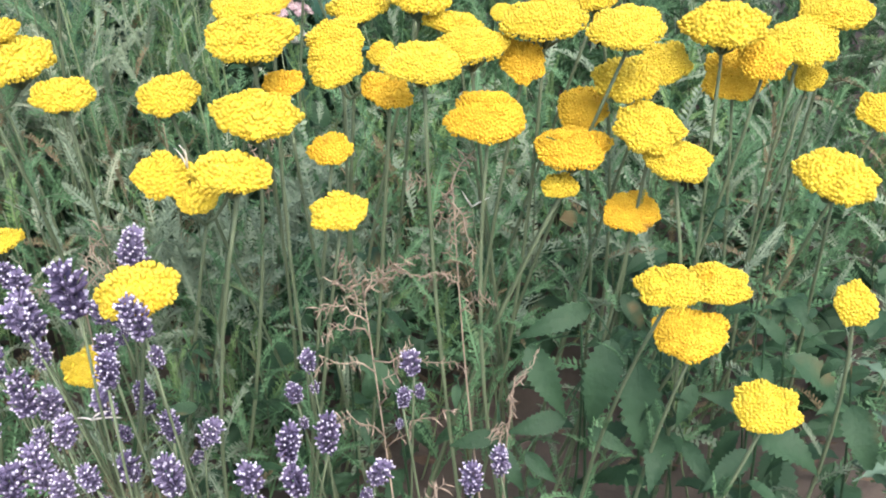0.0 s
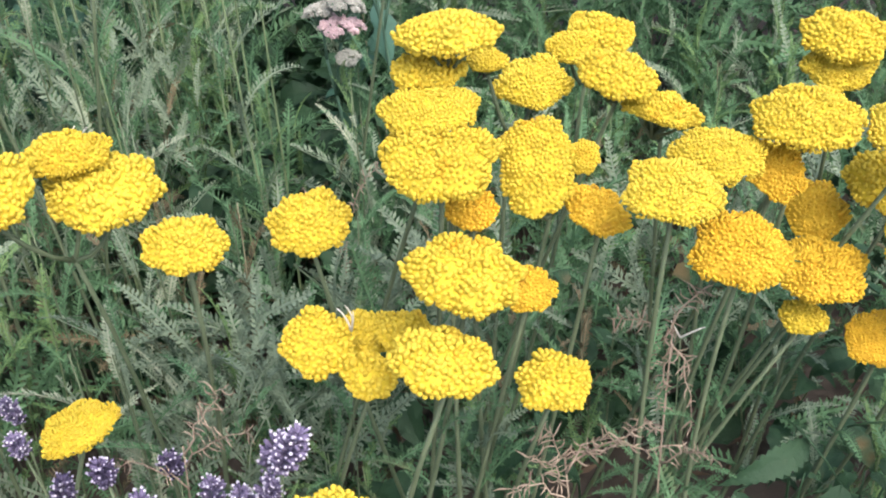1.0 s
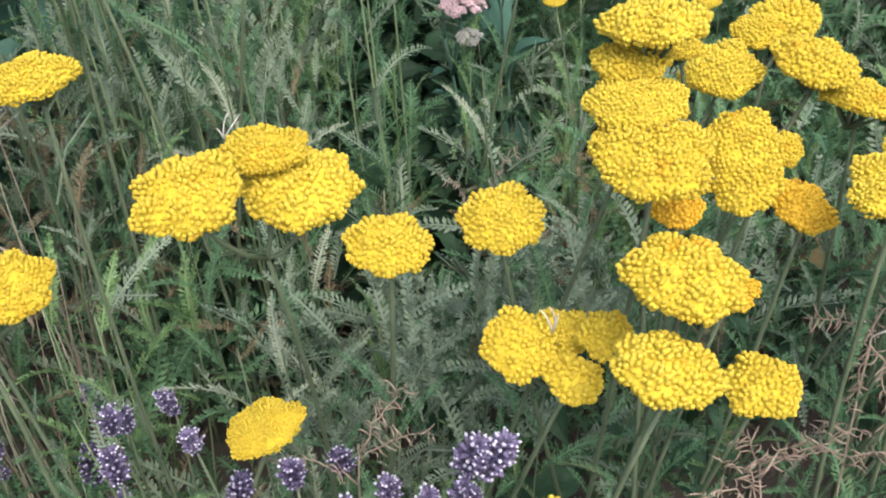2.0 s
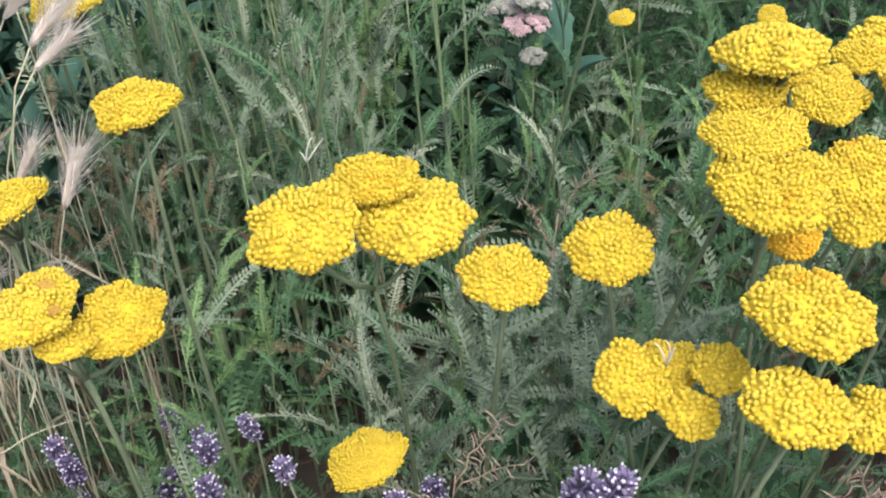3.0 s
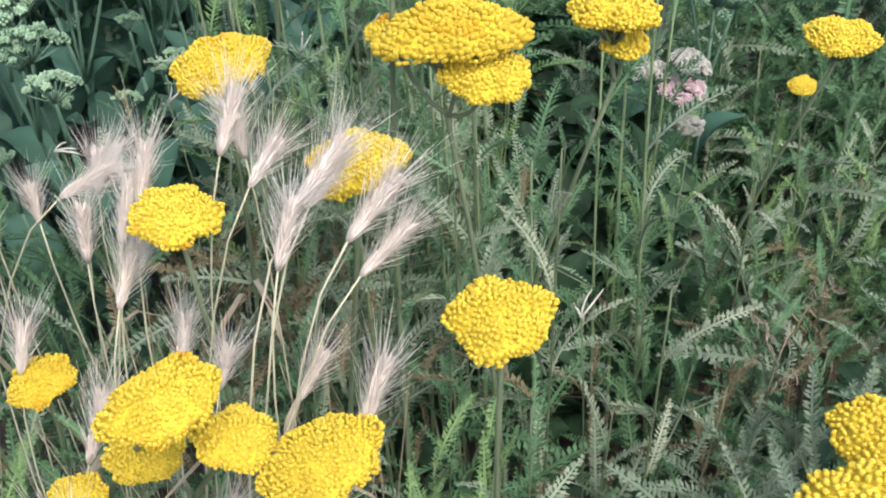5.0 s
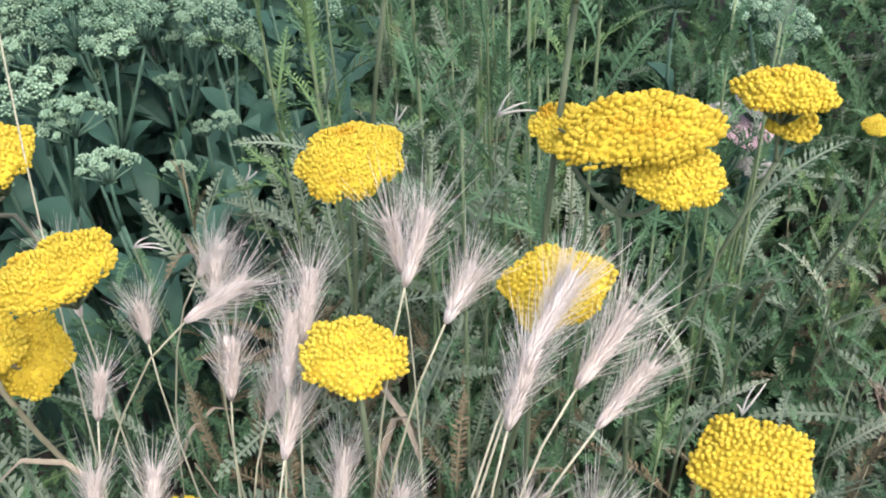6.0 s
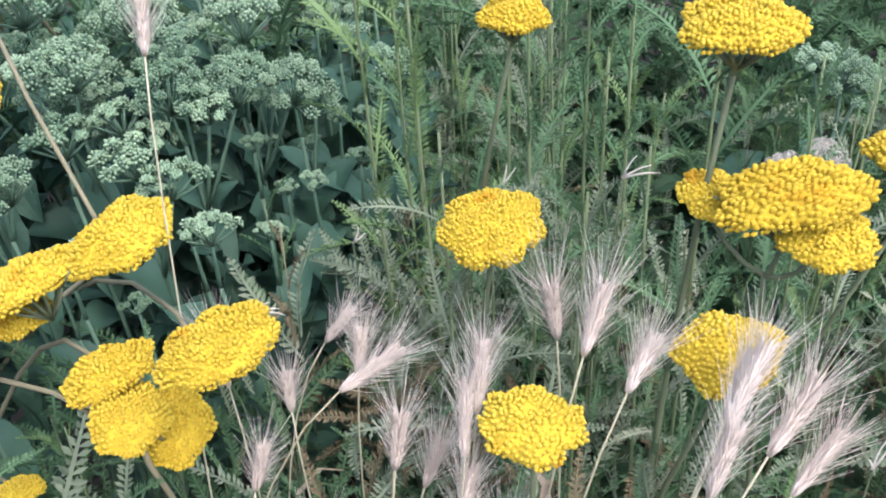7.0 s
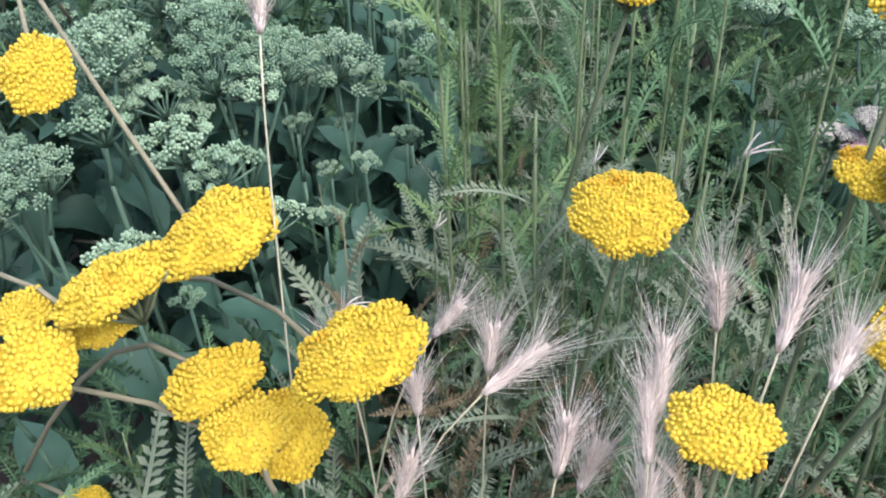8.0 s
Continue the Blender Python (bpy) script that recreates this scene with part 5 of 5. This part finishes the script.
dead_weed((-0.06, 0.80), (-0.065, 0.83, 0.47), [(0.9, (-0.04, 0.84, 0.50)), (0.8, (-0.09, 0.80, 0.42)), (0.95, (-0.075, 0.82, 0.40))], "reddish brown dead weed with drooping curled leaflets")
dead_weed((-0.20, 0.62), (-0.175, 0.66, 0.43), [(0.9, (-0.12, 0.68, 0.46)), (0.85, (-0.15, 0.64, 0.40))], "dead pale brown twigs low beside the lavender")
dead_weed((-0.56, 0.90), (-0.545, 0.86, 0.56), [(0.95, (-0.48, 0.85, 0.585)), (0.9, (-0.62, 0.85, 0.545)), (0.98, (-0.50, 0.87, 0.62))], "dead straw-coloured stalk with dry leaf scraps")
dead_weed((-0.47, 1.30), (-0.47, 1.32, 0.50), [(0.9, (-0.52, 1.30, 0.54)), (0.95, (-0.43, 1.33, 0.55)), (0.8, (-0.47, 1.27, 0.48))], "dead reddish brown fern stalk between green leaves")


def dry_stalk(root, fork, tips, label="thin pale dry stalk with a forked tip"):
    """A bleached thin stalk that ends in a fork of short prongs."""
    thing = new("dry_stalk")
    base = Vector((*root, 0))
    thing.location = base
    tagged(thing, label, "plant", "dry stalks")
    g = Geo()
    f = Vector(fork) - base
    g.tube(arc((0, 0, -0.02), f, (dead.uniform(-0.02, 0.02), 0.01, 0), 7), [0.0008] * 8, 5)
    part("stalk", g.mesh("stalk", M_STEM), thing)
    for tip in tips:
        p = Geo()
        p.tube(arc(f, f + Vector(tip), (dead.uniform(-0.003, 0.003), 0, 0.002), 4), [0.0010, 0.0009, 0.0008, 0.0006, 0.0003], 5)
        part("prong", p.mesh("prong", M_AWN), thing)
    return thing


dry_stalk((-0.70, 1.20), (-0.716, 1.150, 0.680), [(0.018, 0.01, 0.022), (0.008, 0.005, 0.026), (-0.006, 0, 0.012)])
dry_stalk((-0.40, 0.90), (-0.386, 0.842, 0.705), [(0.004, -0.006, 0.024), (-0.009, 0, 0.022), (-0.002, -0.004, 0.028)], "pale pinkish dry stalk poking out through a flower head")
dry_stalk((-0.47, 0.68), (-0.440, 0.650, 0.545), [(0.03, 0, 0.004), (0.02, 0.0, 0.012), (-0.018, 0, 0.0)])
dry_stalk((-0.92, 1.36), (-0.885, 1.310, 0.86), [(0.022, 0, 0.010), (0.030, 0, 0.002), (0.010, 0, 0.02)])
dry_stalk((-0.98, 1.45), (-0.965, 1.42, 0.79), [(0.004, 0, 0.022), (0.012, 0, 0.018)])
dry_stalk((-1.12, 1.46), (-1.105, 1.42, 0.74), [(0.006, 0, 0.018), (0.012, 0, 0.010)])
dry_stalk((-1.20, 1.36), (-1.190, 1.325, 0.745), [(0.022, 0, 0.002), (0.014, 0, 0.010), (0.026, 0, -0.006)], "pale dry stalk with a small bleached scrap on top")
dry_stalk((-0.10, 1.00), (-0.120, 0.960, 0.60), [(0.02, 0, 0.012), (-0.01, 0, 0.02)])


def long_blade(root, run, width=0.0036):
    """A long bleached grass blade that arches over and curls at its end."""
    thing = new("dry_grass_blade")
    base = Vector((*root, 0))
    thing.location = base
    tagged(thing, "long bleached grass blade curling over beside the straw", "grass", "curled grass blades")
    knots = [Vector((0, 0, -0.01))] + [Vector(q) - base for q in run]
    pts = []
    for i in range(len(knots) - 1):
        a, b, c, d = knots[max(0, i - 1)], knots[i], knots[i + 1], knots[min(len(knots) - 1, i + 2)]
        for k in range(6):
            t = k / 6
            pts.append(0.5 * (2 * b + (c - a) * t + (2 * a - 5 * b + 4 * c - d) * t * t + (3 * b - a - 3 * c + d) * t ** 3))
    pts.append(knots[-1])
    g, verts, n = Geo(), [], len(pts)
    for i, q in enumerate(pts):
        along = (pts[min(i + 1, n - 1)] - pts[max(i - 1, 0)]).normalized()
        side = along.cross(Vector((0.25, 1, 0.3))).normalized() * width * 0.5 * (0.5 + 0.5 * math.sin(math.pi * min(1, 0.15 + i / n)))
        drop = along.cross(side).normalized() * width * 0.22
        verts += [tuple(q - side), tuple(q + drop), tuple(q + side)]
    g.add(verts, [f for i in range(n - 1) for f in ((i * 3, i * 3 + 1, i * 3 + 4, i * 3 + 3), (i * 3 + 1, i * 3 + 2, i * 3 + 5, i * 3 + 4))])
    part("blade", g.mesh("blade", M_CULM), thing)
    return thing


long_blade((-1.011, 0.973), [(-0.991, 0.943, 0.570), (-0.957, 0.939, 0.590), (-0.942, 0.936, 0.575), (-0.951, 0.929, 0.550)], 0.0050)
long_blade((-1.092, 0.974), [(-1.042, 0.924, 0.490), (-1.005, 0.919, 0.490), (-0.971, 0.940, 0.500), (-0.930, 0.952, 0.510)], 0.0030)
